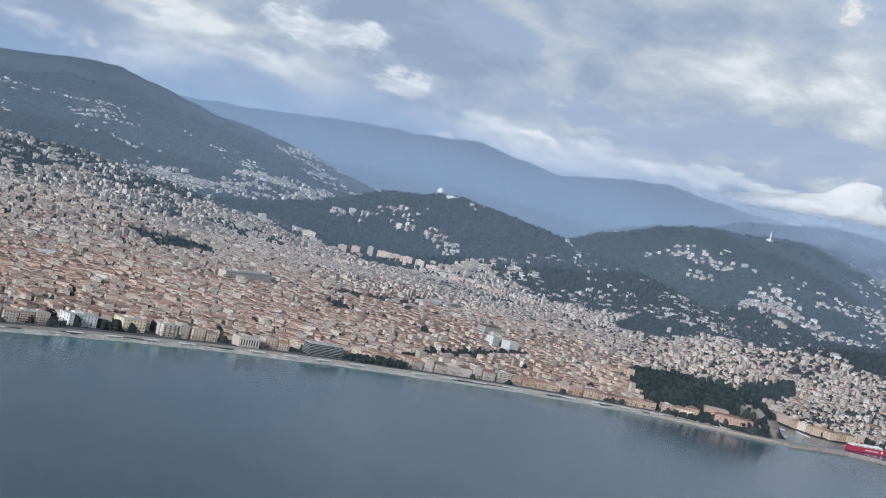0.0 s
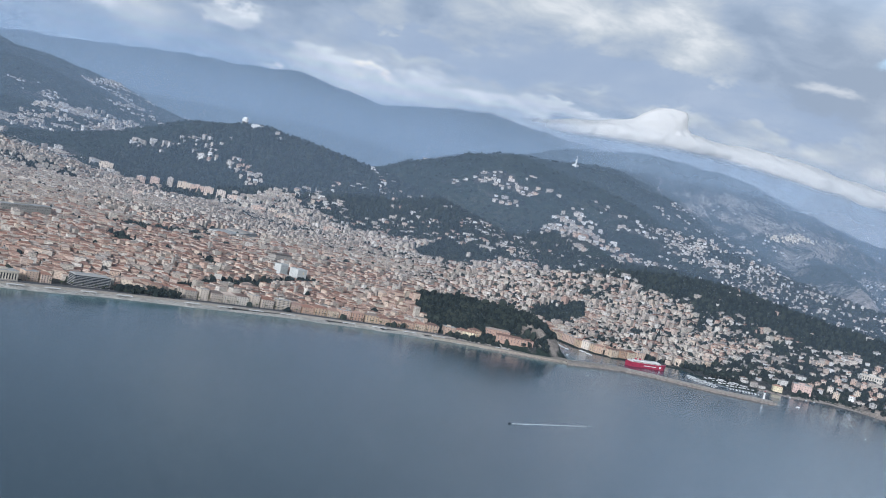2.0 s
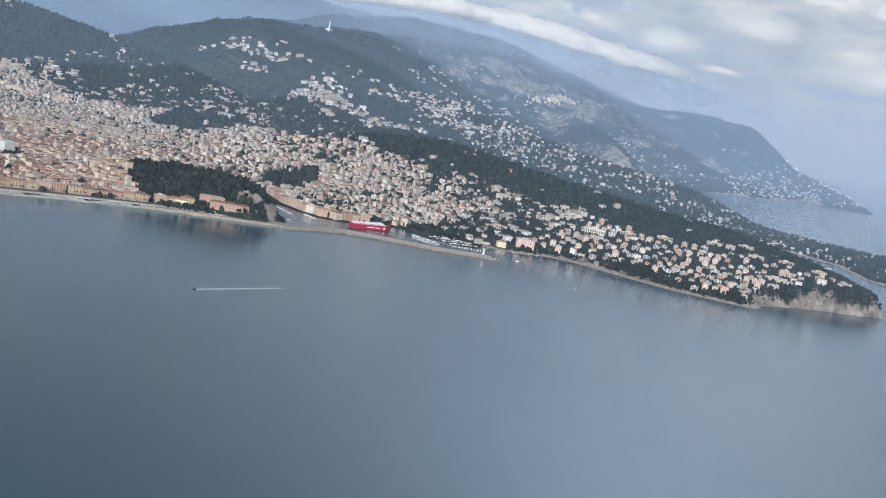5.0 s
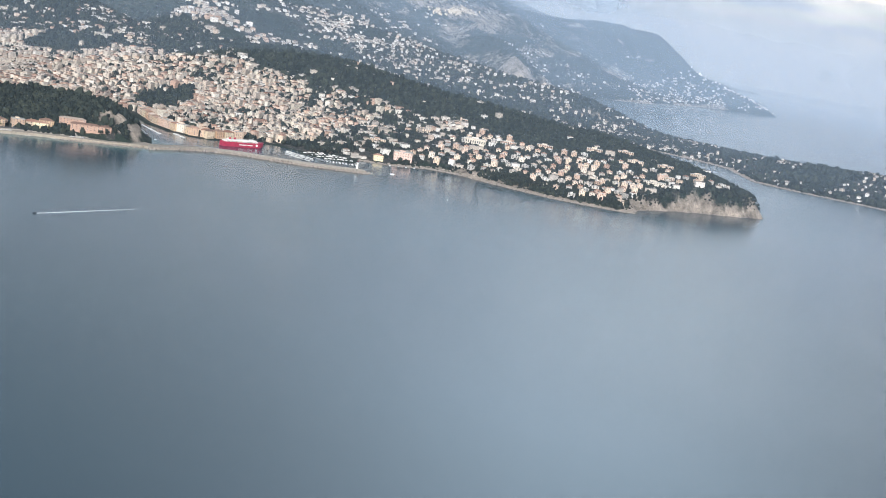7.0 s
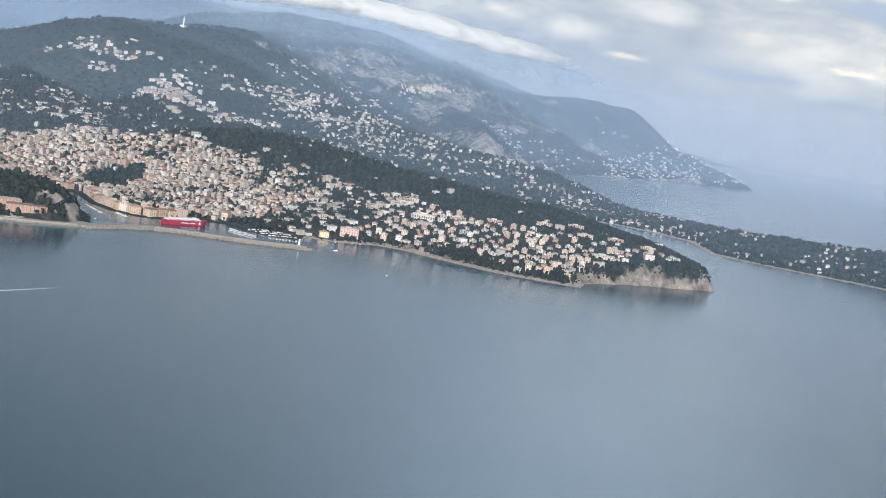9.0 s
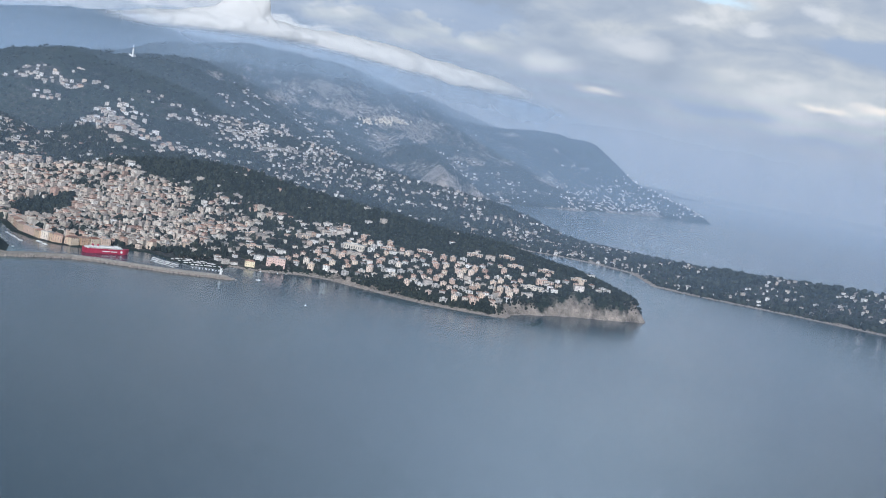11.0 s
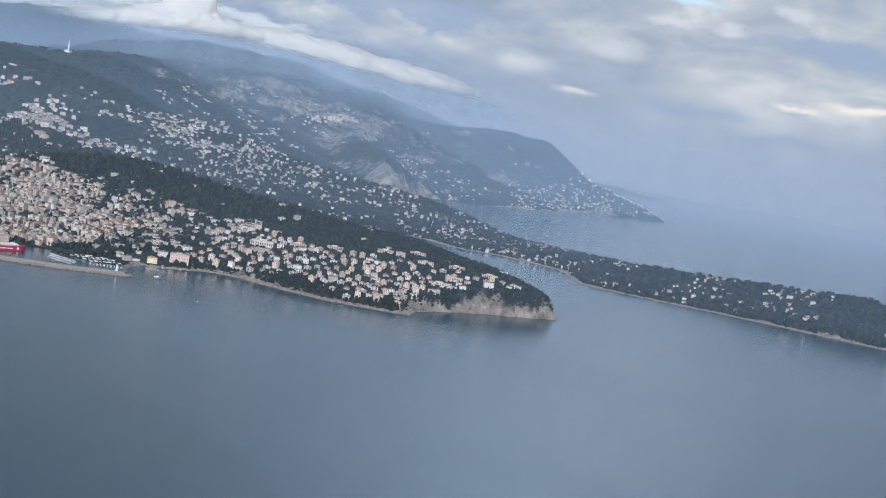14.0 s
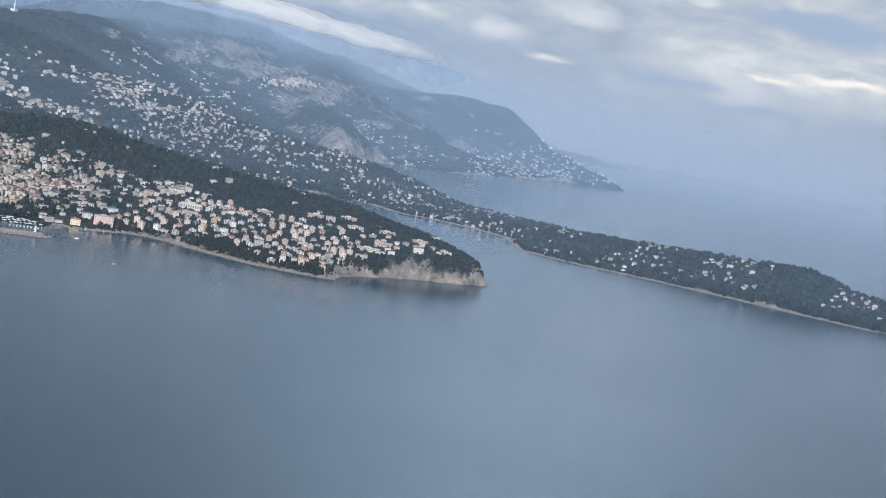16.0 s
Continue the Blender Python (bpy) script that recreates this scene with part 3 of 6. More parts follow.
def build_up(x, y):
    """Share of the ground that is built over: 1 in the town, less among gardens, 0 in the woods."""
    shore, z = from_shore(x, y), land(x, y, False)
    patch, gardens = fractal(x, y, 90, 3, 77), fractal(x, y, 46, 3, 91)
    town = 1 - np.clip((z - 14) / 10, 0, 1)
    slopes = np.clip(0.92 - np.clip(z - 12, 0, 200) / 95 + 1.1 * gardens, 0.05, 0.95)
    town = np.where((x > 130) | (z > 14), slopes, np.where(y > 440, np.clip(0.9 + 0.5 * gardens, 0.3, 1), town))
    hills = np.clip(0.36 - (z - 25) / 170 + 0.9 * patch + 0.5 * gardens, 0.0, 0.6) * (z < 100)
    lanes = np.abs(((z + 9 * gardens + 3 * patch) / 11.0) % 1.0 - 0.5) < 0.25
    hills = hills * np.where(lanes, 1.4, 0.35)
    near = (x < 430) & (y < 620)
    d = np.where(near, town, np.where((x < 110) & (z < 46) & (y < 900), np.clip(0.72 + 0.6 * gardens, 0.1, 0.9), hills))
    corniche = (x > 430) & (x < 900) & (y > 255) & (y < 660) & (z < 90)
    d = np.where(corniche, np.clip(0.8 - np.clip((x - 470) / 450, 0, 0.42) - np.clip(z - 62, 0, 60) / 60 + 0.9 * gardens, 0.0, 0.9) * np.where(lanes, 1.2, 0.5), d)
    d = np.where((x < 560) & (y > 850), np.clip(0.32 + 1.3 * patch, 0, 0.7) * np.where(lanes, 1.4, 0.3) * (z < 96), d)
    d = np.where(x > 900, d * 0.8, d)
    d = np.where((x > 1400) & (y > 640), d * 0.25, d)
    d = np.where((ellipse(x, y, 1170, 630, 80, 150, -35) < 1) | (ellipse(x, y, 900, 520, 60, 50, 0) < 1), d * 0.12, d)
    d = np.where(in_cape_wood(x, y), 0.015, d)
    d = np.where((ellipse(x, y, 20, 133, 28, 60, -22) < 1) | (ellipse(x, y, 45, 98, 19, 28, -25) < 1), 0.0, d)
    d = np.where((x > 205) & (x < 420) & (y < -25) & (z < 4.0), 0.05, d)
    d = np.where((x > 580) & (x < 900) & (y < 70), np.clip(0.28 + 0.95 * gardens, 0.04, 0.75), d)
    for flank in FLANKS:
        d = np.where(ellipse(x, y, *flank) < 1 + 0.4 * gardens, 0.0, d)
    for *hamlet, share in HAMLETS:
        d = np.where(ellipse(x, y, *hamlet) < 0.7 + 0.9 * gardens, share, d)
    for grove in GROVES:
        d = np.where(ellipse(x, y, *grove) < 1 + 0.3 * gardens, 0.02, d)
    return np.where(shore < 5, 0, d)


def mesh_of(name, verts, faces, materials=(), smooth=False, slots=None, uv=None):
    """A mesh from arrays: faces is an array of triangles or quads, or a list of such arrays."""
    me = bpy.data.meshes.new(name)
    groups = faces if isinstance(faces, list) else [faces]
    groups = [np.asarray(f, np.int32) for f in groups if len(f)]
    loops = np.concatenate([f.ravel() for f in groups])
    sizes = np.concatenate([np.full(len(f), f.shape[1], np.int32) for f in groups])
    me.vertices.add(len(verts))
    me.vertices.foreach_set("co", np.asarray(verts, np.float32).ravel())
    me.loops.add(len(loops))
    me.loops.foreach_set("vertex_index", loops)
    me.polygons.add(len(sizes))
    me.polygons.foreach_set("loop_start", np.concatenate([[0], np.cumsum(sizes)[:-1]]).astype(np.int32))
    me.polygons.foreach_set("loop_total", sizes)
    if slots is not None:
        me.polygons.foreach_set("material_index", np.asarray(slots, np.int32))
    me.polygons.foreach_set("use_smooth", np.full(len(sizes), smooth))
    if uv is not None:
        me.uv_layers.new(name="UVMap").data.foreach_set("uv", np.asarray(uv, np.float32).ravel())
    me.update()
    me.validate()
    for m in materials:
        me.materials.append(m)
    return me


def steps(*runs):
    """Grid lines: (from, to, step), one run after another."""
    return np.unique(np.concatenate([np.arange(a, b + 1e-6, s) for a, b, s in runs]).round(3))


def sheet(xs, ys):
    gx, gy = np.meshgrid(xs, ys)
    n, m = len(xs), len(ys)
    i = (np.arange(m - 1)[:, None] * n + np.arange(n - 1)[None]).ravel()
    return gx.ravel(), gy.ravel(), np.stack([i, i + 1, i + n + 1, i + n], -1)


gx, gy, quads = sheet(steps((-1200, -480, 24), (-474, 660, 6), (672, 1440, 12), (1460, 2400, 20), (2440, 4200, 55)), steps((-440, -340, 10), (-330, 420, 6), (428, 1000, 9), (1015, 1700, 17), (1740, 4500, 50)))
gz = land(gx, gy)
shore_d = from_shore(gx, gy)
keep = (shore_d[quads] > -30).any(1)
used = np.unique(quads[keep])
index = np.full(len(gx), -1)
index[used] = np.arange(len(used))
me = mesh_of("ground", np.stack([gx, gy, gz], -1)[used], index[quads[keep]], [M_GROUND], smooth=True)
ground = tagged(new("ground", me), "coastal ground of pebble beach, town streets, scrub and rocky hills", "ground", kind="structure")
e = 4.0
steepness = np.hypot(land(gx + e, gy) - land(gx - e, gy), land(gx, gy + e) - land(gx, gy - e)) / (2 * e)
rocky = np.clip((steepness - 0.34) * 2.2, 0, 1) * (gx > 200) + (shore_d < 5) * (gx > 225) * 0.7 + (shore_d < 8) * (gx > 255) * (gx < 400) * (gy < -80)
rocky = np.maximum(rocky, 1.0 * (ellipse(gx, gy, 1100, 497, 42, 30, -40) < 1) + (0.14 + 0.6 * fractal(gx, gy, 40, 4, 23)) * (ellipse(gx, gy, 1190, 640, 170, 90, 55) < 1))
rocky = np.maximum(rocky, 0.8 * (ellipse(gx, gy, 32, 88, 13, 8, -40) < 1) + (0.5 + 0.7 * fractal(gx, gy, 16, 3, 37)) * (ellipse(gx, gy, 325, -106, 66, 8, -18) < 1))
rocky = np.maximum(rocky, (0.12 + 0.62 * fractal(gx, gy, 60, 4, 13)) * ((gx > 950) & (gy < 860) & (gz > 10)))
beach = ((shore_d < 7) & (gx < 12)) * 1.0
rocky = np.where((ellipse(gx, gy, 1190, 640, 190, 110, 55) < 1) & (ellipse(gx, gy, 1100, 497, 44, 32, -40) > 1), rocky * 0.5 + 0.3 * fractal(gx, gy, 34, 4, 29), rocky)
for cx, cy, rx, ry, turn in ((1270, 735, 75, 30, 20), (1090, 620, 80, 32, 30), (1430, 690, 60, 24, 15), (1571, 711, 50, 20, 10), (1240, 822, 26, 14, 0), (1800, 838, 60, 10, 0), (1420, 577, 90, 12, 0)):
    rocky = np.where(ellipse(gx, gy, cx, cy, rx, ry, turn) < 1, np.maximum(rocky, 0.5 + 0.6 * fractal(gx, gy, 28, 4, 41)), rocky)
tip = (gx > 215) & (gx < 420) & (gy < 40)
rocky = np.where(tip, rocky * np.clip(0.5 + 0.9 * fractal(gx, gy, 22, 4, 53) + 0.5 * (gz < 2.5), 0.05, 1.2) * np.where(gz > 4.5, 0.4, 1.0), rocky)
rocky = np.where((gx > 1900) | ((gx < 950) & (gz > 22)), rocky * 0.3, rocky)
for key, values in (("urban", build_up(gx, gy)), ("rock", np.clip(rocky, 0, 1)), ("beach", beach)):
    me.attributes.new(key, "FLOAT", "POINT").data.foreach_set("value", values[used].astype(np.float32))

sx, sy, quads = sheet(steps((-5200, -720, 320), (-700, 960, 14), (1000, 2400, 70), (2500, 9500, 500)), steps((-9000, -520, 320), (-500, 560, 14), (600, 1400, 80), (1500, 4600, 400)))
me = mesh_of("sea", np.stack([sx, sy, 0 * sx], -1), quads, [M_SEA])
off = -from_shore(sx, sy)
me.attributes.new("shallow", "FLOAT", "POINT").data.foreach_set("value", (np.clip(1 - off / (26 + 10 * fractal(sx, sy, 60, 2, 3)), 0, 1) * (sx < 60) * 0.75 + 0.2 * np.clip(1 - off / 16, 0, 1)).astype(np.float32))
tagged(new("sea", me), "calm slate-blue sea, turquoise over the shallows", "sea", kind="structure")

scene.cycles.transparent_max_bounces = 24
# ---- haze: haze of distance put into tinted see-through rings round the bay, and the bank of low cloud on the hills ----
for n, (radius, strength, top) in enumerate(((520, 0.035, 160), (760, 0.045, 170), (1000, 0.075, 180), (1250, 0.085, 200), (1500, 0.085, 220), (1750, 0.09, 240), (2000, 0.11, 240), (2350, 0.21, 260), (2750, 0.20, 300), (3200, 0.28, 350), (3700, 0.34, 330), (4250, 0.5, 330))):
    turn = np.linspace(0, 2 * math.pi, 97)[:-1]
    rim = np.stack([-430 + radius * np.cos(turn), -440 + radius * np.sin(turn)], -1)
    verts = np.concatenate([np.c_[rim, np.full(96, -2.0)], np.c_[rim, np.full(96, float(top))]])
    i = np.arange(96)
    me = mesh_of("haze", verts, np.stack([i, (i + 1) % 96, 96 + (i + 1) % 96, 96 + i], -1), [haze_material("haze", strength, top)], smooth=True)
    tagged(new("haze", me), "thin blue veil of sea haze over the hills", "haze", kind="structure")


def cloud_bank():
    """A long roll of stratus along the crest road: one closed skin drawn round many small billows, with a curled head."""
    line = [(860, 1000, 172, 3, 10), (913, 978, 175, 11, 24), (949, 960, 180, 16, 34), (1008, 931, 189, 20, 42), (1044, 910, 193, 22, 44), (1071, 896, 194, 22, 44), (1099, 881, 195, 19, 42), (1163, 869, 195, 17, 42), (1240, 840, 192, 23, 48), (1325, 813, 186, 27, 54), (1446, 783, 179, 25, 52), (1529, 768, 179, 22, 46), (1598, 752, 177, 17, 36), (1665, 739, 177, 9, 20), (1710, 730, 177, 2, 8)]
    rings, around = 460, 96
    table = np.array(line, float)
    cx = np.linspace(table[0, 0], table[-1, 0], rings)
    cy, cz, rz, ry = (np.interp(cx, table[:, 0], table[:, n]) for n in range(1, 5))
    turn = 2 * math.pi * np.arange(around) / around
    c, s = np.cos(turn)[None], np.sin(turn)[None]
    reach = 0.8 / np.sqrt((c / ry[:, None]) ** 2 + (s / rz[:, None]) ** 2)
    dice = random.Random(44)
    # the head: a plume that curls up out of the roll
    billows = [(1056, -14, 20, 18, 1.8), (1064, -14, 28, 17, 1.7), (1073, -13, 35, 13, 1.9), (1082, -12, 40, 9, 2.0), (1052, -10, 16, 12, 1.5), (1036, -12, 12, 12, 1.6), (1020, -12, 12, 11, 1.6), (1006, -10, 9, 11, 1.6), (1090, -12, 14, 11, 1.5)]
    for n in range(420):
        x = dice.uniform(880, 1690)
        high = float(np.interp(x, cx, rz))
        r = high * dice.uniform(0.2, 0.42)
        up = dice.uniform(-0.5, 1.0)
        billows.append((x, -0.75 * math.sqrt(max(0.0, 1 - up * up)) * float(np.interp(x, cx, ry)) * dice.uniform(0.7, 1.0), up * (high - r * 0.9), r, dice.uniform(1.2, 2.0) if x < 1110 else dice.uniform(2.0, 5.0)))
    for x, oy, oz, r, stretch in billows:
        slim = np.maximum(r * r - ((cx - x) / stretch) ** 2, 0)[:, None]
        along_ray = oy * c + oz * s
        inside = slim - (oy * oy + oz * oz - along_ray**2)
        far = along_ray + np.sqrt(np.maximum(inside, 0))
        reach = np.where((slim > 0) & (inside > 0), np.maximum(reach, far), reach)
    for _ in range(4):
        reach = (np.roll(reach, 1, 1) + 2 * reach + np.roll(reach, -1, 1)) / 4
        reach[1:-1] = (reach[:-2] + 2 * reach[1:-1] + reach[2:]) / 4
    x3, y3, z3 = np.repeat(cx[:, None], around, 1), cy[:, None] + reach * c, cz[:, None] + reach * s
    curl = 1 + 0.07 * fractal(x3 + 2 * z3, y3 * 1.5 + z3, 34, 4, 83) + 0.02 * fractal(x3 - 2 * z3, y3 + 2 * z3, 9, 3, 89)
    y3, z3 = cy[:, None] + reach * c * curl, cz[:, None] + reach * s * curl
    n, k = np.meshgrid(np.arange(rings - 1), np.arange(around), indexing="ij")
    q = np.stack([n * around + k, (n + 1) * around + k, (n + 1) * around + (k + 1) % around, n * around + (k + 1) % around], -1).reshape(-1, 4)
    level = (z3 - cz[:, None]) / rz[:, None]
    outer = np.repeat(c, rings, 0).ravel()[q].min(1) > 0.15
    q = q[level.ravel()[q].max(1) > np.where(outer, 0.3, -0.95)]
    me = mesh_of("cloud_bank", np.stack([x3, y3, z3], -1).reshape(-1, 3), q, [cloud_material()], smooth=True)
    ends = np.clip((cx - 870) / 110, 0, 1) * np.clip((1705 - cx) / 200, 0, 1)
    for key, values in (("rise", level.ravel()), ("thick", np.repeat(ends, around))):
        me.attributes.new(key, "FLOAT", "POINT").data.foreach_set("value", values.astype(np.float32))
    tagged(new("cloud_bank", me), "long white roll of low stratus cloud lying on the hills", "cloud", kind="structure")


cloud_bank()


def mist_skirt():
    """The thin grey-blue mist that hangs from the roll of cloud down the upper slope."""
    line = [(860, 965, 172), (960, 925, 180), (1060, 865, 188), (1163, 835, 190), (1325, 770, 182), (1529, 725, 174), (1700, 700, 168), (1900, 690, 150), (2040, 690, 130)]
    table, cols, rows = np.array(line, float), 90, 24
    cx = np.linspace(860, 2040, cols)
    cy, cz = np.interp(cx, table[:, 0], table[:, 1]), np.interp(cx, table[:, 0], table[:, 2])
    f = np.linspace(0, 1, rows)
    x3 = np.repeat(cx[:, None], rows, 1)
    y3 = cy[:, None] - 22 * f[None] + 5 * fractal(x3, 40 * f[None] + 0 * x3, 120, 3, 97)
    z3 = cz[:, None] - f[None] * (cz[:, None] - 84)
    i, j = np.meshgrid(np.arange(cols - 1), np.arange(rows - 1), indexing="ij")
    a = (i * rows + j).ravel()
    k = material("mist")
    drift = k.noise(k.vmath("MULTIPLY", k.place, (1, 1, 0.5)), 0.009, 5, 0.55)
    alpha = k.math("MULTIPLY", attribute(k, "thick"), k.ramp(drift, 0.25, 0.75, 0.55, 1.25), clamp=True)
    scatter, glow, both = k.node("ShaderNodeBsdfDiffuse"), k.node("ShaderNodeBsdfTranslucent"), k.node("ShaderNodeMixShader")
    for n in (scatter, glow):
        k.put(n.inputs[0], (0.42, 0.53, 0.68))
    k.tree.links.new(scatter.outputs[0], both.inputs[1])
    k.tree.links.new(glow.outputs[0], both.inputs[2])
    air, veil = k.node("ShaderNodeBsdfTransparent"), k.node("ShaderNodeMixShader")
    k.put(veil.inputs[0], alpha)
    k.tree.links.new(air.outputs[0], veil.inputs[1])
    k.tree.links.new(both.outputs[0], veil.inputs[2])
    k.tree.links.new(veil.outputs[0], k.out.inputs[0])
    me = mesh_of("mist", np.stack([x3, y3, z3], -1).reshape(-1, 3), np.stack([a, a + rows, a + rows + 1, a + 1], -1), [k.m], smooth=True)
    ends = np.clip((cx - 870) / 200, 0, 1) * np.clip((2035 - cx) / 420, 0, 1)
    fade = np.clip(f / 0.12, 0, 1) * (1 - f) ** 1.3
    me.attributes.new("thick", "FLOAT", "POINT").data.foreach_set("value", (0.85 * ends[:, None] * fade[None]).ravel().astype(np.float32))
    tagged(new("mist", me), "thin grey-blue mist hanging below the roll of cloud", "mist", kind="structure")


mist_skirt()
# ---- towns: houses too many to count, trees ----
rng = np.random.default_rng(7)


def boxes(cx, cy, w, d, h, turn, base):
    """Walls of many upright blocks: corner points (n, 8, 3), wall quads and their UVs in units."""
    n = len(cx)
    c, s = np.cos(turn), np.sin(turn)
    u = np.array([-0.5, 0.5, 0.5, -0.5])[None] * w[:, None]
    v = np.array([-0.5, -0.5, 0.5, 0.5])[None] * d[:, None]
    x, y = cx[:, None] + u * c[:, None] - v * s[:, None], cy[:, None] + u * s[:, None] + v * c[:, None]
    low, high = np.repeat(base[:, None], 4, 1), np.repeat((base + h)[:, None], 4, 1)
    pts = np.concatenate([np.stack([x, y, low], -1), np.stack([x, y, high], -1)], 1)
    o = 8 * np.arange(n)[:, None, None]
    quad = np.array([[0, 1, 5, 4], [1, 2, 6, 5], [2, 3, 7, 6], [3, 0, 4, 7]])[None] + o
    length = np.stack([w, d, w, d], 1)
    uv = np.zeros((n, 4, 4, 2))
    uv[..., 1, 0] = uv[..., 2, 0] = length
    uv[..., 2, 1] = uv[..., 3, 1] = h[:, None]
    return pts, quad.reshape(-1, 4), uv.reshape(-1, 2)


def hips(cx, cy, w, d, turn, eaves, rise, over=0.18):
    """Hipped roofs: four eaves corners and two ridge ends each."""
    n = len(cx)
    c, s = np.cos(turn), np.sin(turn)
    W, D = w / 2 + over, d / 2 + over
    ridge = np.maximum(W - D * 0.9, 0.05)
    u = np.stack([-W, W, W, -W, -ridge, ridge], 1)
    v = np.stack([-D, -D, D, D, 0 * D, 0 * D], 1)
    x, y = cx[:, None] + u * c[:, None] - v * s[:, None], cy[:, None] + u * s[:, None] + v * c[:, None]
    z = np.repeat(eaves[:, None], 6, 1)
    z[:, 4:] += rise[:, None]
    o = 6 * np.arange(n)[:, None, None]
    quad = (np.array([[0, 1, 5, 4], [2, 3, 4, 5], [3, 2, 1, 0]])[None] + o).reshape(-1, 4)
    tri = (np.array([[1, 2, 5], [3, 0, 4]])[None] + o).reshape(-1, 3)
    return np.stack([x, y, z], -1), quad, tri


def slabs(cx, cy, w, d, turn, top, thick=0.14, over=0.1):
    """Flat roofs: a thin slab and a stair head on each."""
    p1, _, _ = boxes(cx, cy, w + 2 * over, d + 2 * over, np.full(len(cx), thick), turn, top)
    k = rng.uniform(-0.2, 0.2, len(cx)) * w
    p2, _, _ = boxes(cx + k, cy, w * 0.3, d * 0.35, rng.uniform(0.3, 0.7, len(cx)), turn, top + thick)
    pts = np.concatenate([p1, p2], 1).reshape(-1, 3)
    o = 8 * np.arange(2 * len(cx))[:, None, None]
    quad = np.array([[0, 1, 5, 4], [1, 2, 6, 5], [2, 3, 7, 6], [3, 0, 4, 7], [4, 5, 6, 7]])[None] + o
    return pts, quad.reshape(-1, 4)


def low_corner(x, y, w, d, turn):
    """The lowest ground under a footprint, so that walls run down into the slope."""
    c, s = np.cos(turn), np.sin(turn)
    z = land(x, y)
    for u, v in ((-0.5, -0.5), (0.5, -0.5), (0.5, 0.5), (-0.5, 0.5)):
        z = np.minimum(z, land(x + u * w * c - v * d * s, y + u * w * s + v * d * c))
    return z - 0.3


def quarter(name, label, cells, walls, roof, hipped=True):
    """One district of houses: a wall mesh and a roof mesh, each of kind stuff under one thing."""
    x, y, w, d, h, turn = cells
    base = low_corner(x, y, w, d, turn)
    h = h + (land(x, y) - base)
    thing = tagged(new(name, None), label, "houses", kind="stuff")
    pts, quad, uv = boxes(x, y, w, d, h, turn, base)
    ob = tagged(new("walls", mesh_of("walls", pts.reshape(-1, 3), quad, [walls], uv=uv)), kind="stuff")
    ob.parent = thing
    if hipped:
        pts, quad, tri = hips(x, y, w, d, turn, base + h, rng.uniform(0.28, 0.42, len(x)) * np.minimum(w, d) * 0.55)
        me = mesh_of("roofs", pts.reshape(-1, 3), [quad, tri], [roof])
    else:
        pts, quad = slabs(x, y, w, d, turn, base + h)
        me = mesh_of("roofs", pts, quad, [roof])
    ob = tagged(new("roofs", me), kind="stuff")
    ob.parent = thing


def in_sight(x, y):
    """The wedge of country that the flight looks over, with a margin."""
    a1 = np.degrees(np.arctan2(x + 515, y + 372))
    return (a1 > 12) & (np.degrees(np.arctan2(x + 350, y + 520)) < 82)


def street_grid(x0, x1, y0, y1, pitch, turn, block=4, street=0.9, deep=None):
    """Plots in rows of blocks with streets between, in a turned grid."""
    deep = deep or pitch
    n, m = int((x1 - x0) / pitch), int((y1 - y0) / deep)
    i, j = np.meshgrid(np.arange(n), np.arange(m), indexing="ij")
    u = i * pitch + (i // block) * street * pitch * 0.55
    v = j * deep + (j // 3) * street * deep * 0.5
    cx, cy = (x0 + x1) / 2, (y0 + y1) / 2
    u, v = u.ravel() - (x1 - x0) / 2, v.ravel() - (y1 - y0) / 2
    c, s = math.cos(radians(turn)), math.sin(radians(turn))
    x, y = cx + u * c - v * s, cy + u * s + v * c
    return x + 9 * fractal(x, y, 70, 2, 61), y + 9 * fractal(x, y, 70, 2, 67)


RESERVED = [(18, 92, 16, 9), (207, 34, 10, 7), (271, 26, 11, 8), (308, -84, 12, 9), (192, 40, 7, 6), (110, 140, 16, 40), (120, 100, 22, 10), (-248, 130, 14, 10), (-207, 137, 14, 10), (-301, 131, 12, 10), (-324, 130, 13, 10), (-24, 240, 15, 14), (-145, 353, 32, 12), (40, 410, 34, 22), (0, 292, 18, 10), (-285, 322, 20, 8), (192, 22, 9, 8), (335, -66, 12, 8), (105, 92, 6, 4), (60, 104, 14, 18)]


def plots(x, y, share=None, margin=9.0):
    ok = in_sight(x, y) & (from_shore(x, y) > np.where(x < 36, 23.0, margin))
    x, y = x[ok], y[ok]
    b = build_up(x, y)
    free = rng.random(len(x)) < (b if share is None else share(b))
    for ex, ey, rx, ry in RESERVED:
        free &= ellipse(x, y, ex, ey, rx, ry) > 1
    for sx, sy, _ in CAPE_SPOTS:
        free &= np.hypot(x - sx, y - sy) > 3.9
    return x[free], y[free]


def sized(x, y, w, d, h, turn, spread=0.18, jitter=0.3):
    n = len(x)
    f = lambda v: v * rng.uniform(1 - spread, 1 + spread, n)
    return x + rng.normal(0, jitter, n), y + rng.normal(0, jitter, n), f(w), f(d), f(h), np.radians(turn + 40 * fractal(x, y, 90, 2, 71) + rng.normal(0, 7, n))


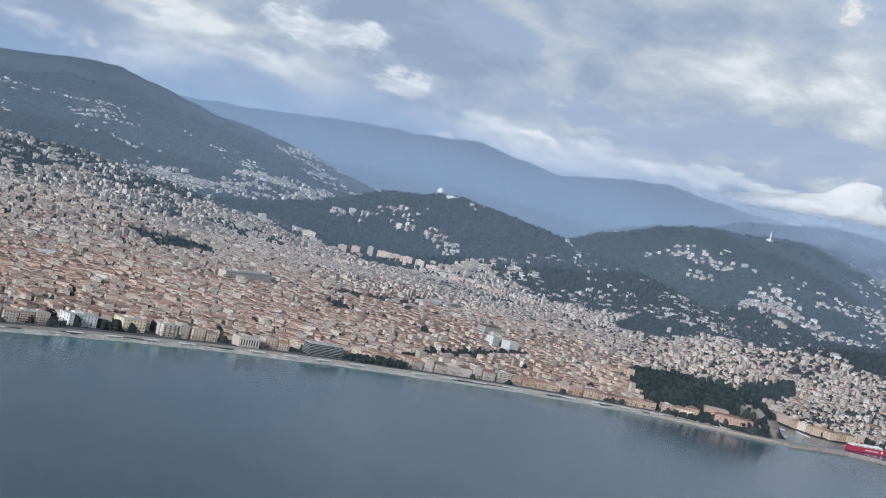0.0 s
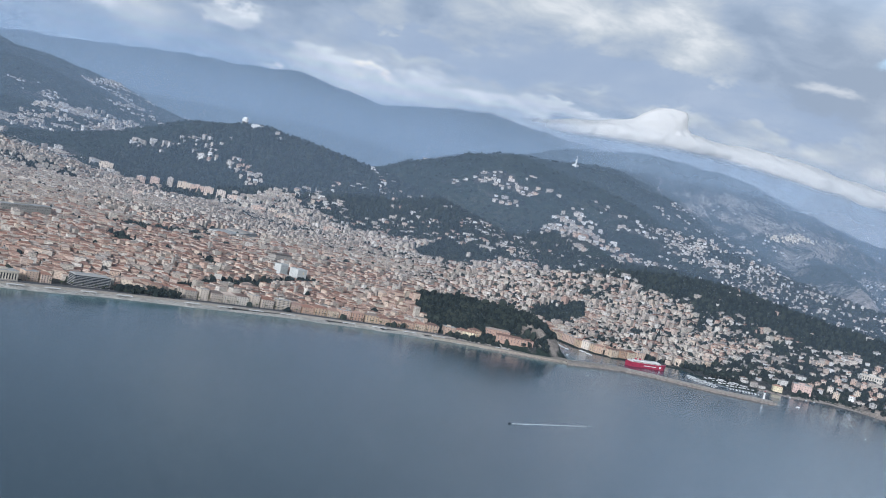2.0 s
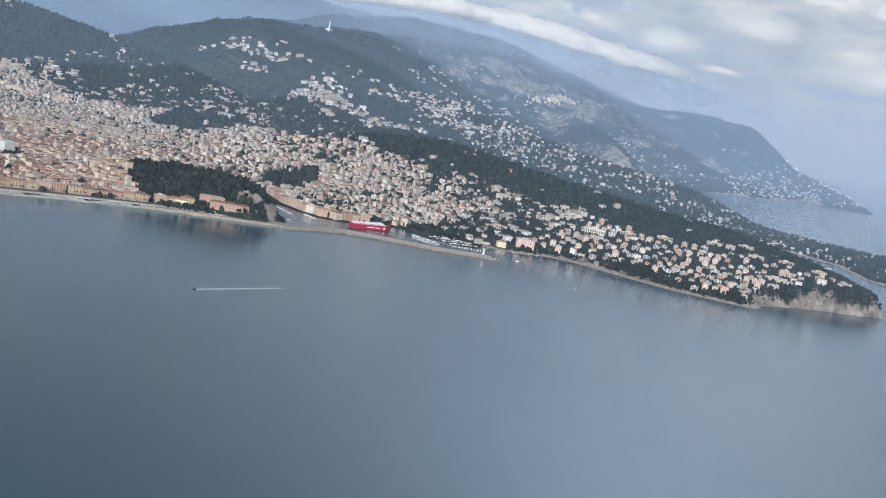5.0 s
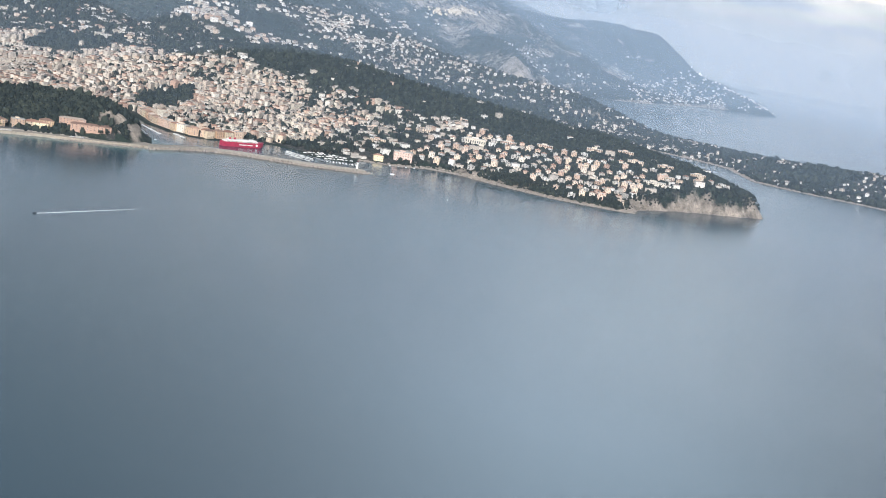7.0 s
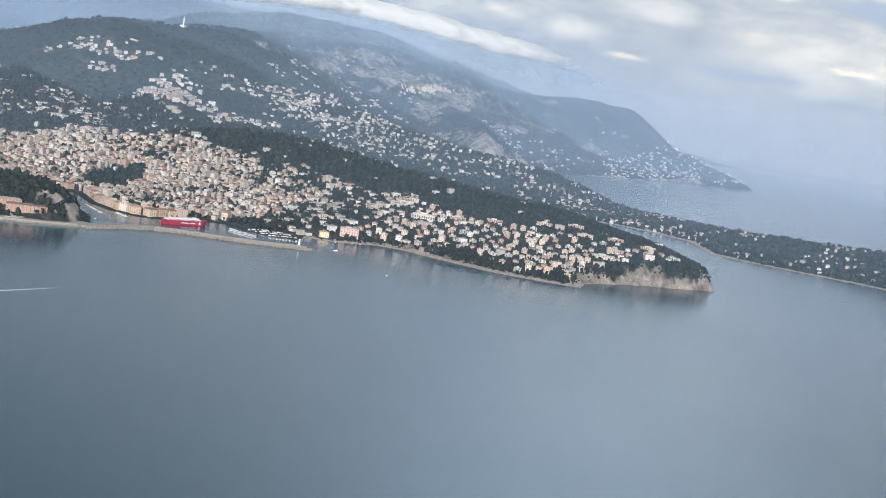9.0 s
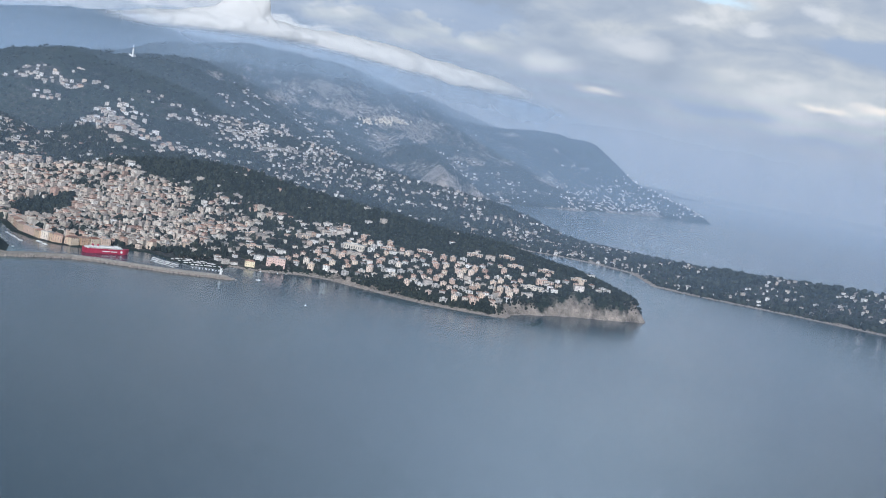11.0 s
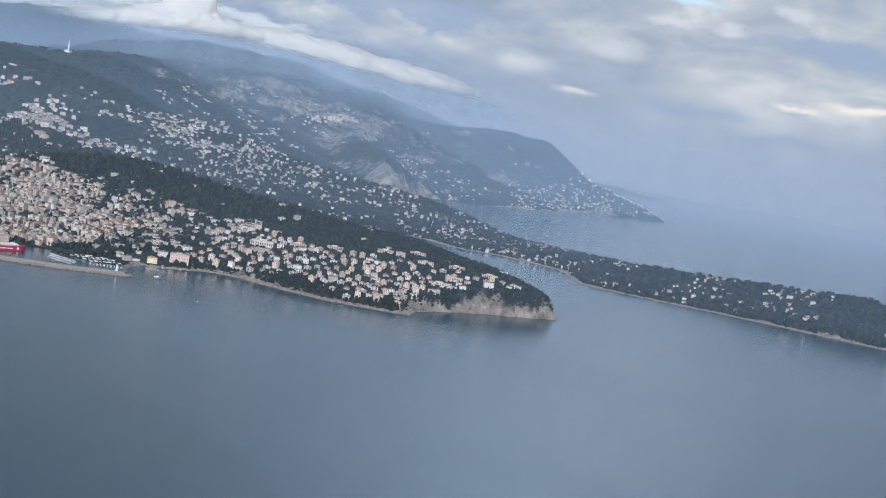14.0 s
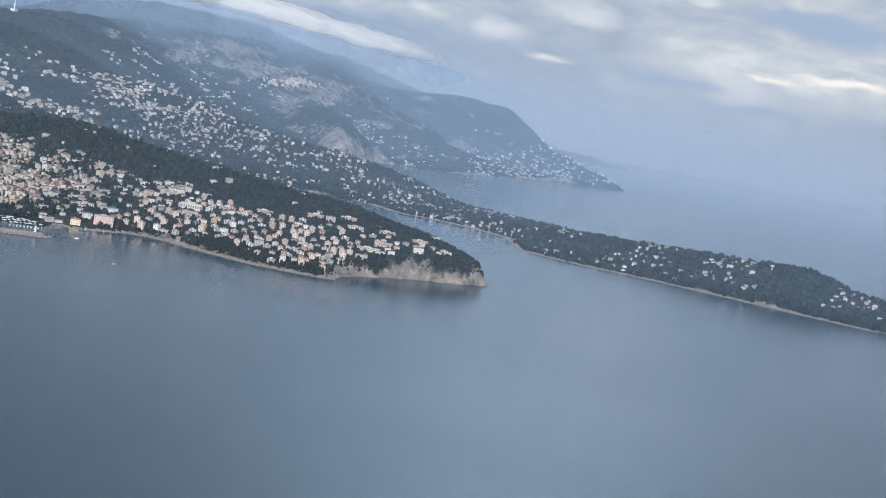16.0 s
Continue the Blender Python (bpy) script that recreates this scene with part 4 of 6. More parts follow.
# spots of single villas on the cape, kept free by the others
pick = random.Random(12)
spots = []
cand = np.random.default_rng(5).uniform((205, -122), (372, 40), (4000, 2))
for x, y, s, z in zip(*cand.T.tolist(), from_shore(*cand.T).tolist(), land(*cand.T).tolist()):
    crowd = 4.2 if ellipse(x, y, 268, -80, 20, 20) < 1 else 6.0
    if s < 6.5 or s > 75 or bool(in_cape_wood(np.array([x]), np.array([y]))[0]) or (y < -85 and x > 282 and s < 13) or ellipse(x, y, 232, -30, 12, 22) < 1:
        continue
    if any(math.hypot(x - a, y - b) < crowd for a, b, _ in spots) or any(ellipse(x, y, *r) < 1 for r in RESERVED):
        continue
    spots.append((x, y, -62 + pick.uniform(-18, 18) if y > -85 else -22))
CAPE_SPOTS = spots[:150]


# the old and the grid town behind the beach: clay roofs
x, y = street_grid(-580, 175, 50, 600, 4.5, 6, 5, 1.0, 3.7)
x, y = plots(x, y, lambda b: np.where(b > 0.6, 0.95, b * 0.7))
red = rng.random(len(x)) < np.clip(0.86 - np.clip((y - 330) / 260, 0, 0.75) - np.clip((x - 80) / 160, 0, 0.45), 0.1, 1)
quarter("old_town_houses", "dense terraced town houses with clay-tiled roofs", sized(x[red], y[red], 4.1, 3.1, 3.0, 6, 0.48, 0.5), M_WALL_CREAM, M_TILE)
quarter("town_blocks", "pale rendered apartment blocks with flat roofs", sized(x[~red], y[~red], 4.2, 2.8, 3.9, 6, 0.45, 0.5), M_WALL_PALE, M_SLAB, False)
# the newer town up the valley and on the rise behind: slabs of flats among trees
x, y = street_grid(-580, 420, 590, 1010, 8.4, 20, 4, 0.9, 6.2)
x, y = plots(x, y, lambda b: np.where(b > 0.3, b * 0.85, b * 0.5))
half = rng.random(len(x)) < 0.7
quarter("valley_blocks", "pale slabs of flats filling the valley", sized(x[half], y[half], 6.4, 2.9, 3.3, 20, 0.5, 1.0), M_WALL_HILL, M_SLAB, False)
quarter("valley_houses", "cream houses with tiled roofs in the valley", sized(x[~half], y[~half], 4.6, 3.0, 2.1, 20, 0.4, 1.0), M_WALL_HILL, M_TILE_DULL)
x, y = street_grid(90, 430, 80, 620, 5.6, -18, 4, 0.9, 4.6)
x, y = plots(x, y, lambda b: np.where(b > 0.85, 0.62, b * 0.5))
half = rng.random(len(x)) < np.clip(0.75 - (x - 100) / 330, 0.3, 0.75)
quarter("port_houses", "cream and pink town houses above the harbour", sized(x[half], y[half], 4.4, 3.2, 2.3, -18, 0.36, 0.7), M_WALL_CREAM, M_TILE)
quarter("port_blocks", "pale flat-roofed apartment blocks above the harbour", sized(x[~half], y[~half], 4.9, 2.8, 2.6, -18, 0.42, 0.7), M_WALL_HILL, M_SLAB_LIGHT, False)
# villas and flats among trees on the slopes of the cape
x, y = street_grid(170, 420, -130, 150, 5.2, -28, 4, 0.9, 4.6)
x, y = plots(x, y, lambda b: np.where(b > 0.1, 0.42, b), 5.5)
half = rng.random(len(x)) < 0.5
quarter("cape_villas", "cream villas with tiled roofs among pines", sized(x[half], y[half], 3.0, 2.4, 1.9, -28, 0.38, 0.9), M_WALL_HILL, M_TILE_DULL)
quarter("cape_apartments", "white apartment houses terraced on the slope", sized(x[~half], y[~half], 4.6, 2.4, 2.3, -28, 0.45, 0.9), M_WALL_HILL, M_SLAB_LIGHT, False)
# scattered houses on the hills behind, the peninsula and the far slopes
gx2, gy2 = np.meshgrid(np.arange(-700, 2150, 5.6), np.arange(-420, 1750, 5.6))
x, y = gx2.ravel() + rng.uniform(-2, 2, gx2.size), gy2.ravel() + rng.uniform(-2, 2, gx2.size)
x, y = plots(x, y, lambda b: b * b * 0.62, 5.0)
away = ~((x < 430) & (y < 620)) & ~((x < 420) & (y > 590) & (y < 1010) & (land(x, y, False) < 22))
x, y = x[away], y[away]
half = rng.random(len(x)) < 0.4
quarter("hillside_villas", "scattered pale villas with tiled roofs on wooded hillsides", sized(x[half], y[half], 3.0, 2.2, 1.5, 0, 0.4, 0.5), M_WALL_HILL, M_TILE_DULL)
quarter("hillside_apartments", "scattered white flat-roofed houses on wooded hillsides", sized(x[~half], y[~half], 4.0, 2.2, 1.7, 0, 0.5, 0.5), M_WALL_HILL, M_SLAB_LIGHT, False)
# the resort on the isthmus and the small town under the far headland
x, y = street_grid(600, 1010, 60, 480, 6.0, 30, 4)
x, y = plots(x, y, lambda b: np.where(b > 0.3, 0.42, b), 5.0)
quarter("isthmus_houses", "white and cream seaside houses on the low isthmus", sized(x, y, 3.8, 2.6, 2.0, 30, 0.45, 1.0), M_WALL_HILL, M_TILE_DULL)
x, y = street_grid(1690, 2060, 470, 640, 6.0, 10, 4)
x, y = plots(x, y, lambda b: 0.15 + 0 * b, 5.0)
quarter("headland_houses", "pale houses of a small town under the headland", sized(x, y, 4.4, 3.0, 2.0, 10, 0.45, 1.5), M_WALL_HILL, M_SLAB_LIGHT, False)
# the perched village on its spur; its patch of sun is in the wall colour
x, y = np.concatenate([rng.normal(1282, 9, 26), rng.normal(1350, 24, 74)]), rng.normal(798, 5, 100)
quarter("perched_village", "pale stone houses of a perched village on a spur, sunlight put into the wall colour", sized(x, y, 3.6, 2.8, 2.4, 30, 0.4, 0.5), M_WALL_SUN_TINT, M_TILE_DULL)

# ---- woods ----
PHI = (1 + 5**0.5) / 2
ICO = np.array([(-1, PHI, 0), (1, PHI, 0), (-1, -PHI, 0), (1, -PHI, 0), (0, -1, PHI), (0, 1, PHI), (0, -1, -PHI), (0, 1, -PHI), (PHI, 0, -1), (PHI, 0, 1), (-PHI, 0, -1), (-PHI, 0, 1)]) / math.hypot(1, PHI)
ICO_FACES = np.array([(0, 11, 5), (0, 5, 1), (0, 1, 7), (0, 7, 10), (0, 10, 11), (1, 5, 9), (5, 11, 4), (11, 10, 2), (10, 7, 6), (7, 1, 8), (3, 9, 4), (3, 4, 2), (3, 2, 6), (3, 6, 8), (3, 8, 9), (4, 9, 5), (2, 4, 11), (6, 2, 10), (8, 6, 7), (9, 8, 1)])


def wood(name, label, x, y, size, tall=1.0):
    """Many tree crowns as ragged clumps, half sunk in the ground's undergrowth."""
    n = len(x)
    s = size * rng.uniform(0.6, 1.35, n)
    shape = ICO[None] * (1 + rng.normal(0, 0.24, (n, 12, 1)))
    t = rng.uniform(0, 6.28, n)
    c, k = np.cos(t)[:, None], np.sin(t)[:, None]
    vx, vy = shape[..., 0] * c - shape[..., 1] * k, shape[..., 0] * k + shape[..., 1] * c
    h = s * tall * rng.uniform(0.75, 1.4, n)
    pts = np.stack([x[:, None] + vx * s[:, None], y[:, None] + vy * s[:, None], (land(x, y) + 0.35 * h)[:, None] + shape[..., 2] * h[:, None]], -1)
    faces = (ICO_FACES[None] + 12 * np.arange(n)[:, None, None]).reshape(-1, 3)
    tagged(new(name, mesh_of(name, pts.reshape(-1, 3), faces, [M_LEAF])), label, "trees", kind="stuff")


def scatter(n, x0, x1, y0, y1, chance, margin=3.0):
    x, y = rng.uniform(x0, x1, n), rng.uniform(y0, y1, n)
    ok = in_sight(x, y) & (from_shore(x, y) > margin)
    x, y = x[ok], y[ok]
    ok = rng.random(len(x)) < chance(x, y, build_up(x, y))
    return x[ok], y[ok]


x, y = scatter(9000, -20, 60, 70, 200, lambda x, y, b: ((ellipse(x, y, 21, 131, 29, 62, -22) < 1) | (ellipse(x, y, 43, 98, 15, 26, -20) < 1)) & (ellipse(x, y, 17, 90, 15, 6, -37) > 1) & (ellipse(x, y, 31, 89, 11, 5, -37) > 1) & (ellipse(x, y, -1, 108, 6, 6) > 1), 7.0)
wood("castle_hill_wood", "dark pine and oak wood on the castle hill", x, y, 1.0)
x, y = scatter(44000, 200, 470, -130, 420, lambda x, y, b: np.where(b < 0.1, 1.0, 0.6))
wood("cape_wood", "dark pine wood along the crest of the cape", x, y, 1.0, 1.0)
x, y = scatter(15000, 215, 400, -130, -10, lambda x, y, b: np.where(land(x, y, False) > 2.2, np.clip(0.55 + 1.2 * fractal(x, y, 20, 3, 53), 0.05, 0.95), 0.04), 0.9)
wood("cliff_scrub", "low scrub clinging to the sea cliff of the cape", x, y, 0.7, 0.8)
x, y = scatter(26000, 560, 960, -430, 420, lambda x, y, b: np.where(b < 0.25, 0.9, 0.45))
wood("peninsula_wood", "umbrella pines covering the low peninsula", x, y, 1.9)
x, y = scatter(70000, -560, 430, 60, 800, lambda x, y, b: np.where(b < 0.1, 1.0, np.clip((1 - b) * 0.9 + np.where((x > 130) | (y > 450), 0.6, 0.08), 0, 0.9)), 9.0)
wood("garden_trees", "street and garden trees between town houses", x, y, 1.5, 1.3)
x, y = scatter(95000, -650, 1500, 420, 1500, lambda x, y, b: np.where(b < 0.3, 0.5, 0.28) * np.where((x > 900) & (fractal(x, y, 70, 4, 13) > 0.05), 0.25, 1.0) * (ellipse(x, y, 1090, 505, 62, 44, -40) > 1) * np.where(ellipse(x, y, 1190, 640, 170, 90, 55) < 1, 0.4, 1.0))
wood("hill_scrub", "oak scrub and pines over the hills", x, y, 1.5, 0.65)

x, y = scatter(52000, 125, 430, 60, 630, lambda x, y, b: np.where((b > 0.05) & (b < 0.93), 0.5, 0.12), 8.0)
wood("garden_pines", "pines and cypresses in gardens between pale houses", x, y, 1.5, 1.5)

# ---- single things ----
def link(name, bm, mat, parent=None, label="", smooth=False):
    me = bpy.data.meshes.new(name)
    bm.to_mesh(me)
    bm.free()
    for m in mat if isinstance(mat, (list, tuple)) else (mat,):
        me.materials.append(m)
    if smooth:
        me.polygons.foreach_set("use_smooth", np.full(len(me.polygons), True))
    ob = new(name, me)
    if parent:
        ob.parent = parent
    return tagged(ob, label)


def part(name, bm, mat, parent, label="", smooth=False):
    return link(name, bm, mat, parent, label, smooth)


def thing(name, label, category, group="", m=None):
    ob = tagged(new(name), label, category, group)
    if m is not None:
        ob.matrix_basis = m
    return ob


def box(bm, x0, x1, y0, y1, z0, z1, bevel=0.0):
    made = bmesh.ops.create_cube(bm, size=1.0)["verts"]
    bmesh.ops.scale(bm, vec=(x1 - x0, y1 - y0, z1 - z0), verts=made)
    bmesh.ops.translate(bm, vec=((x0 + x1) / 2, (y0 + y1) / 2, (z0 + z1) / 2), verts=made)
    if bevel:
        edges = list({e for v in made for e in v.link_edges})
        bmesh.ops.bevel(bm, geom=edges, offset=bevel, segments=1, affect="EDGES")
    return bm


def tube(bm, x, y, z0, z1, r0, r1, sides=10, caps=True):
    made = bmesh.ops.create_cone(bm, cap_ends=caps, segments=sides, radius1=r0, radius2=r1, depth=z1 - z0)["verts"]
    bmesh.ops.translate(bm, vec=(x, y, (z0 + z1) / 2), verts=made)
    return bm


def blob(bm, x, y, z, r, seed, squash=1.0, ragged=0.25, detail=1):
    made = bmesh.ops.create_icosphere(bm, subdivisions=detail, radius=1.0)["verts"]
    pick = random.Random(seed)
    for v in made:
        v.co = Vector((x, y, z)) + Vector((v.co.x, v.co.y, v.co.z * squash)) * r * (1 + pick.uniform(-ragged, ragged))
    return bm


def B():
    return bmesh.new()


def share(name, mesh_ob, parent, m):
    """A further piece on the same mesh."""
    ob = new(name, mesh_ob.data)
    ob.parent = parent
    ob.matrix_basis = m
    return ob


def ground_z(x, y):
    return float(land(np.array([x]), np.array([y]))[0])


def window_mesh(w, h):
    """A recessed dark pane in a light frame with a sill, facing -y."""
    bm = B()
    box(bm, -w / 2, w / 2, -0.012, 0.02, 0, h)
    frame_faces = len(bm.faces)
    box(bm, -w / 2 - 0.05, w / 2 + 0.05, -0.06, 0.02, -0.06, -0.005)
    me = bpy.data.meshes.new("window")
    bm.faces.ensure_lookup_table()
    for f in bm.faces[frame_faces:]:
        f.material_index = 1
    bm.to_mesh(me)
    bm.free()
    me.materials.append(M_DARK)
    me.materials.append(M_WHITE)
    return me


WINDOWS = {"small": window_mesh(0.36, 0.44), "tall": window_mesh(0.42, 0.60), "wide": window_mesh(0.85, 0.44), "arch": window_mesh(0.62, 1.5)}


def house(name, label, category, group, w, d, h, floors, bays, wall, roof, kind="small", side=2, balcony=False):
    """A rendered building with its front to -y: wall, roof, cornice, windows, balconies."""
    top = thing(name, label, category, group)
    part("wall", box(B(), -w / 2, w / 2, -d / 2, d / 2, -1.6, h, 0.03), wall, top)
    bm = B()
    if roof == "hip":
        o, rise = 0.22, min(w, d) * 0.2
        ridge = max(w / 2 - d * 0.42, 0.1)
        v = [bm.verts.new(p) for p in ((-w / 2 - o, -d / 2 - o, h), (w / 2 + o, -d / 2 - o, h), (w / 2 + o, d / 2 + o, h), (-w / 2 - o, d / 2 + o, h), (-ridge, 0, h + rise), (ridge, 0, h + rise))]
        for f in ((0, 1, 5, 4), (1, 2, 5), (2, 3, 4, 5), (3, 0, 4), (3, 2, 1, 0)):
            bm.faces.new([v[n] for n in f])
        cover = part("roof", bm, M_HOUSE_TILE, top, "clay-tiled hipped roof")
        part("chimney", box(B(), -ridge * 0.5 - 0.15, -ridge * 0.5 + 0.15, 0.2, 0.5, h, h + rise + 0.35), wall, cover)
    else:
        box(bm, -w / 2 - 0.12, w / 2 + 0.12, -d / 2 - 0.12, d / 2 + 0.12, h, h + 0.14, 0.02)
        cover = part("roof", bm, M_GREY, top, "flat concrete roof")
        part("stair_head", box(B(), -w * 0.2, w * 0.12, -d * 0.1, d * 0.28, h + 0.14, h + 0.75, 0.02), wall, cover)
    gap, pitch = h / floors, w / max(bays, 1)
    me = WINDOWS[kind]
    wh = 0.6 if kind == "tall" else (1.5 if kind == "arch" else 0.44)
    for n in range(floors):
        z = n * gap + (gap - wh) * 0.5
        for b in range(bays):
            ob = new("window", me)
            ob.parent, ob.matrix_basis = top, pose(-w / 2 + (b + 0.5) * pitch, -d / 2 - 0.02, z)
        for b in range(side):
            ob = new("window", me)
            ob.parent, ob.matrix_basis = top, pose(-w / 2 - 0.02, -d / 2 + (b + 0.5) * d / side, z, 0, 0, -90)
        if balcony and n:
            part("balcony", box(box(B(), -w / 2 + 0.1, w / 2 - 0.1, -d / 2 - 0.42, -d / 2 - 0.005, n * gap - 0.08, n * gap + 0.02), -w / 2 + 0.1, w / 2 - 0.1, -d / 2 - 0.42, -d / 2 - 0.36, n * gap + 0.02, n * gap + 0.22), wall, top)
    return top


def place(ob, x, y, turn, lift=0.0):
    ob.matrix_basis = pose(x, y, ground_z(x, y) + lift, 0, 0, turn)
    return ob


def row_of(kinds, spots, seed):
    """Places houses on spots (x, y, turn), the first of each kind itself and copies after."""
    pick, used_once = random.Random(seed), set()
    for x, y, turn in spots:
        ob = pick.choice(kinds)
        if ob.name in used_once:
            copy_thing(ob, pose(x, y, ground_z(x, y), 0, 0, turn))
        else:
            used_once.add(ob.name)
            place(ob, x, y, turn)
    for ob in kinds:
        if ob.name not in used_once:
            for o in [*ob.children_recursive, ob]:
                bpy.data.objects.remove(o)


def along(line, pitch, offset, start=0.0, stop=1e9):
    """Spots every pitch along a line of points, set off to its left; the turn makes -y face the line."""
    out, left, run = [], start, 0.0
    for (ax, ay), (bx, by) in zip(line, line[1:]):
        length = math.hypot(bx - ax, by - ay)
        ux, uy = (bx - ax) / length, (by - ay) / length
        while left < run + length and left < stop:
            s = left - run
            out.append((ax + ux * s - uy * offset, ay + uy * s + ux * offset, math.degrees(math.atan2(uy, ux))))
            left += pitch
        run += length
    return out


# the sea front: one row of apartment houses and hotels along the promenade
SEA_FRONT = "houses along the sea front"
front_kinds = [
    house("apartment_house", "cream six-storey apartment house with white balconies on the sea front", "building", SEA_FRONT, 6.2, 5.0, 4.4, 5, 4, M_HOUSE_CREAM, "flat", "small", 1, True),
    house("apartment_house", "white modern apartment house with long balconies on the sea front", "building", SEA_FRONT, 7.0, 5.0, 5.0, 6, 3, M_HOUSE_PALE, "flat", "wide", 1, True),
    house("town_house", "cream town house with a tiled roof on the sea front", "building", SEA_FRONT, 5.2, 5.0, 3.6, 4, 4, M_HOUSE_CREAM, "hip", "tall", 1),
    house("town_house", "pale stone hotel with tall windows on the sea front", "building", SEA_FRONT, 6.6, 5.4, 4.2, 4, 5, M_HOUSE_PALE, "hip", "tall", 1),
    house("apartment_house", "narrow grey apartment house on the sea front", "building", SEA_FRONT, 4.6, 5.0, 5.4, 6, 3, M_HOUSE_PALE, "flat", "small", 1),
]
bay = [(-520, 57), *SHORE_BAY[3:]]
taken = [(-324, 129, 13), (-301, 132, 10), (-248, 132, 13), (-207, 138, 14), (-178, 134, 19), (18, 92, 17)]
spots = [s for s in along(bay, 7.0, 18.0) if all(math.hypot(s[0] - x, s[1] - y) > r for x, y, r in taken)]
row_of(front_kinds, [s for s in spots if s[0] < -95], 3)
old_kinds = [
    house("town_house", "ochre old-town house with a tiled roof facing the beach", "building", SEA_FRONT, 6.4, 5.0, 3.3, 4, 5, M_HOUSE_OCHRE, "hip", "small", 1),
    house("town_house", "yellow old-town house with shuttered windows facing the beach", "building", SEA_FRONT, 6.8, 5.0, 3.8, 4, 4, M_HOUSE_OCHRE, "hip", "tall", 1),
    house("town_house", "cream old-town hotel with a flat roof facing the beach", "building", SEA_FRONT, 6.0, 5.0, 4.4, 5, 4, M_HOUSE_CREAM, "flat", "small", 1),
]
row_of(old_kinds, [s for s in spots if -160 < s[0] < 8 and s[0] > -95], 4)
place(house("long_house", "long low terracotta-coloured terrace of houses under the castle rock", "building", "", 20, 4.4, 2.7, 3, 11, M_TERRACE, "hip", "small", 1), 17, 91, -37)
place(house("long_house", "row of reddish old houses stepping up under the castle rock", "building", "", 13, 3.6, 2.6, 3, 8, M_TERRACE, "hip", "small", 1), 12, 99.5, -37)
place(house("hotel", "cream five-storey hotel at the foot of the castle hill", "building", "", 7, 4.4, 3.6, 5, 4, M_YELLOW, "hip", "small", 1), -2, 106, -34)

# the harbour: ochre fronts round the basin, white blocks behind the ferry
PORT = "houses round the harbour"
port_kinds = [
    house("harbour_house", "ochre harbour house with rows of small windows", "building", PORT, 6.0, 4.6, 3.6, 4, 5, M_HOUSE_OCHRE, "hip", "small", 1),
    house("harbour_house", "pink harbour house with a tiled roof", "building", PORT, 5.6, 4.6, 3.9, 5, 4, M_HOUSE_OCHRE, "hip", "small", 1),
    house("harbour_house", "cream harbour house with a flat roof", "building", PORT, 6.4, 4.6, 4.2, 5, 4, M_HOUSE_CREAM, "flat", "small", 1),
]
basin = [(136, 90), (108, 93), (98, 104), (96, 122), (102, 146), (121, 180)]
row_of(port_kinds, [(x, y, t) for x, y, t in along(basin[::-1], 7.0, 8.0)], 6)
block_kinds = [house("harbour_block", "white stepped apartment block behind the harbour", "building", PORT, 6.0, 3.8, 3.9, 5, 4, M_HOUSE_PALE, "flat", "wide", 1, True)]
row_of(block_kinds, [(128, 106, 10), (137, 107, 8), (146, 106, 4), (155, 103, -4), (133, 114, 10), (143, 114, 6), (152, 112, 0), (160, 96, -12), (168, 88, -20)], 8)

# villas near the water on the cape
CAPE = "villas on the cape"
villa_kinds = [
    house("villa", "cream villa with a tiled roof among pines", "house", CAPE, 3.3, 2.7, 1.9, 2, 3, M_HOUSE_WHITE, "hip", "small", 1),
    house("villa", "white villa with terraces above the sea", "house", CAPE, 4.2, 2.6, 2.0, 3, 2, M_HOUSE_WHITE, "flat", "wide", 1, True),
    house("villa", "pale pink villa with a tiled roof above the sea", "house", CAPE, 3.0, 2.7, 2.2, 2, 3, M_HOUSE_CREAM, "hip", "tall", 1),
    house("villa", "tall cream apartment villa above the sea", "house", CAPE, 3.4, 2.9, 3.3, 4, 3, M_HOUSE_CREAM, "flat", "small", 1),
]
row_of(villa_kinds, CAPE_SPOTS, 14)

# larger houses that stand out
place(house("sea_palace", "salmon-pink three-storey palace on the shore below the cape", "building", "", 11, 6, 4.6, 3, 7, M_PINK, "flat", "tall", 1), 207, 34, -48)
place(house("club_house", "pale yellow house by the harbour mouth", "building", "", 5.5, 4, 3.0, 2, 4, M_YELLOW, "hip", "small", 1), 191, 40, -42)
place(house("arcaded_hotel", "white hotel with a tall arcade on the wooded slope", "building", "", 13, 5, 3.8, 1, 9, M_HOUSE_PALE, "flat", "arch", 2), 271, 26, -60)
place(house("terraced_hotel", "long white hotel with glazed terraces above the sea cliff", "building", "", 14, 3.6, 2.0, 2, 9, M_HOUSE_PALE, "flat", "wide", 2, True), 308, -84, -50)
long_kinds = [house("apartment_terrace", "long cream terraced apartment block on the slope", "building", CAPE, 10, 2.8, 2.0, 3, 7, M_HOUSE_CREAM, "flat", "wide", 1, True)]
row_of(long_kinds, [(326, -60, -55), (341, -74, -50), (318, -34, -60), (352, -92, -45), (334, -48, -55), (300, -8, -62), (288, 12, -62), (262, 62, -58), (240, 84, -50), (222, 66, -48), (300, 60, -60), (324, -84, -48)], 15)

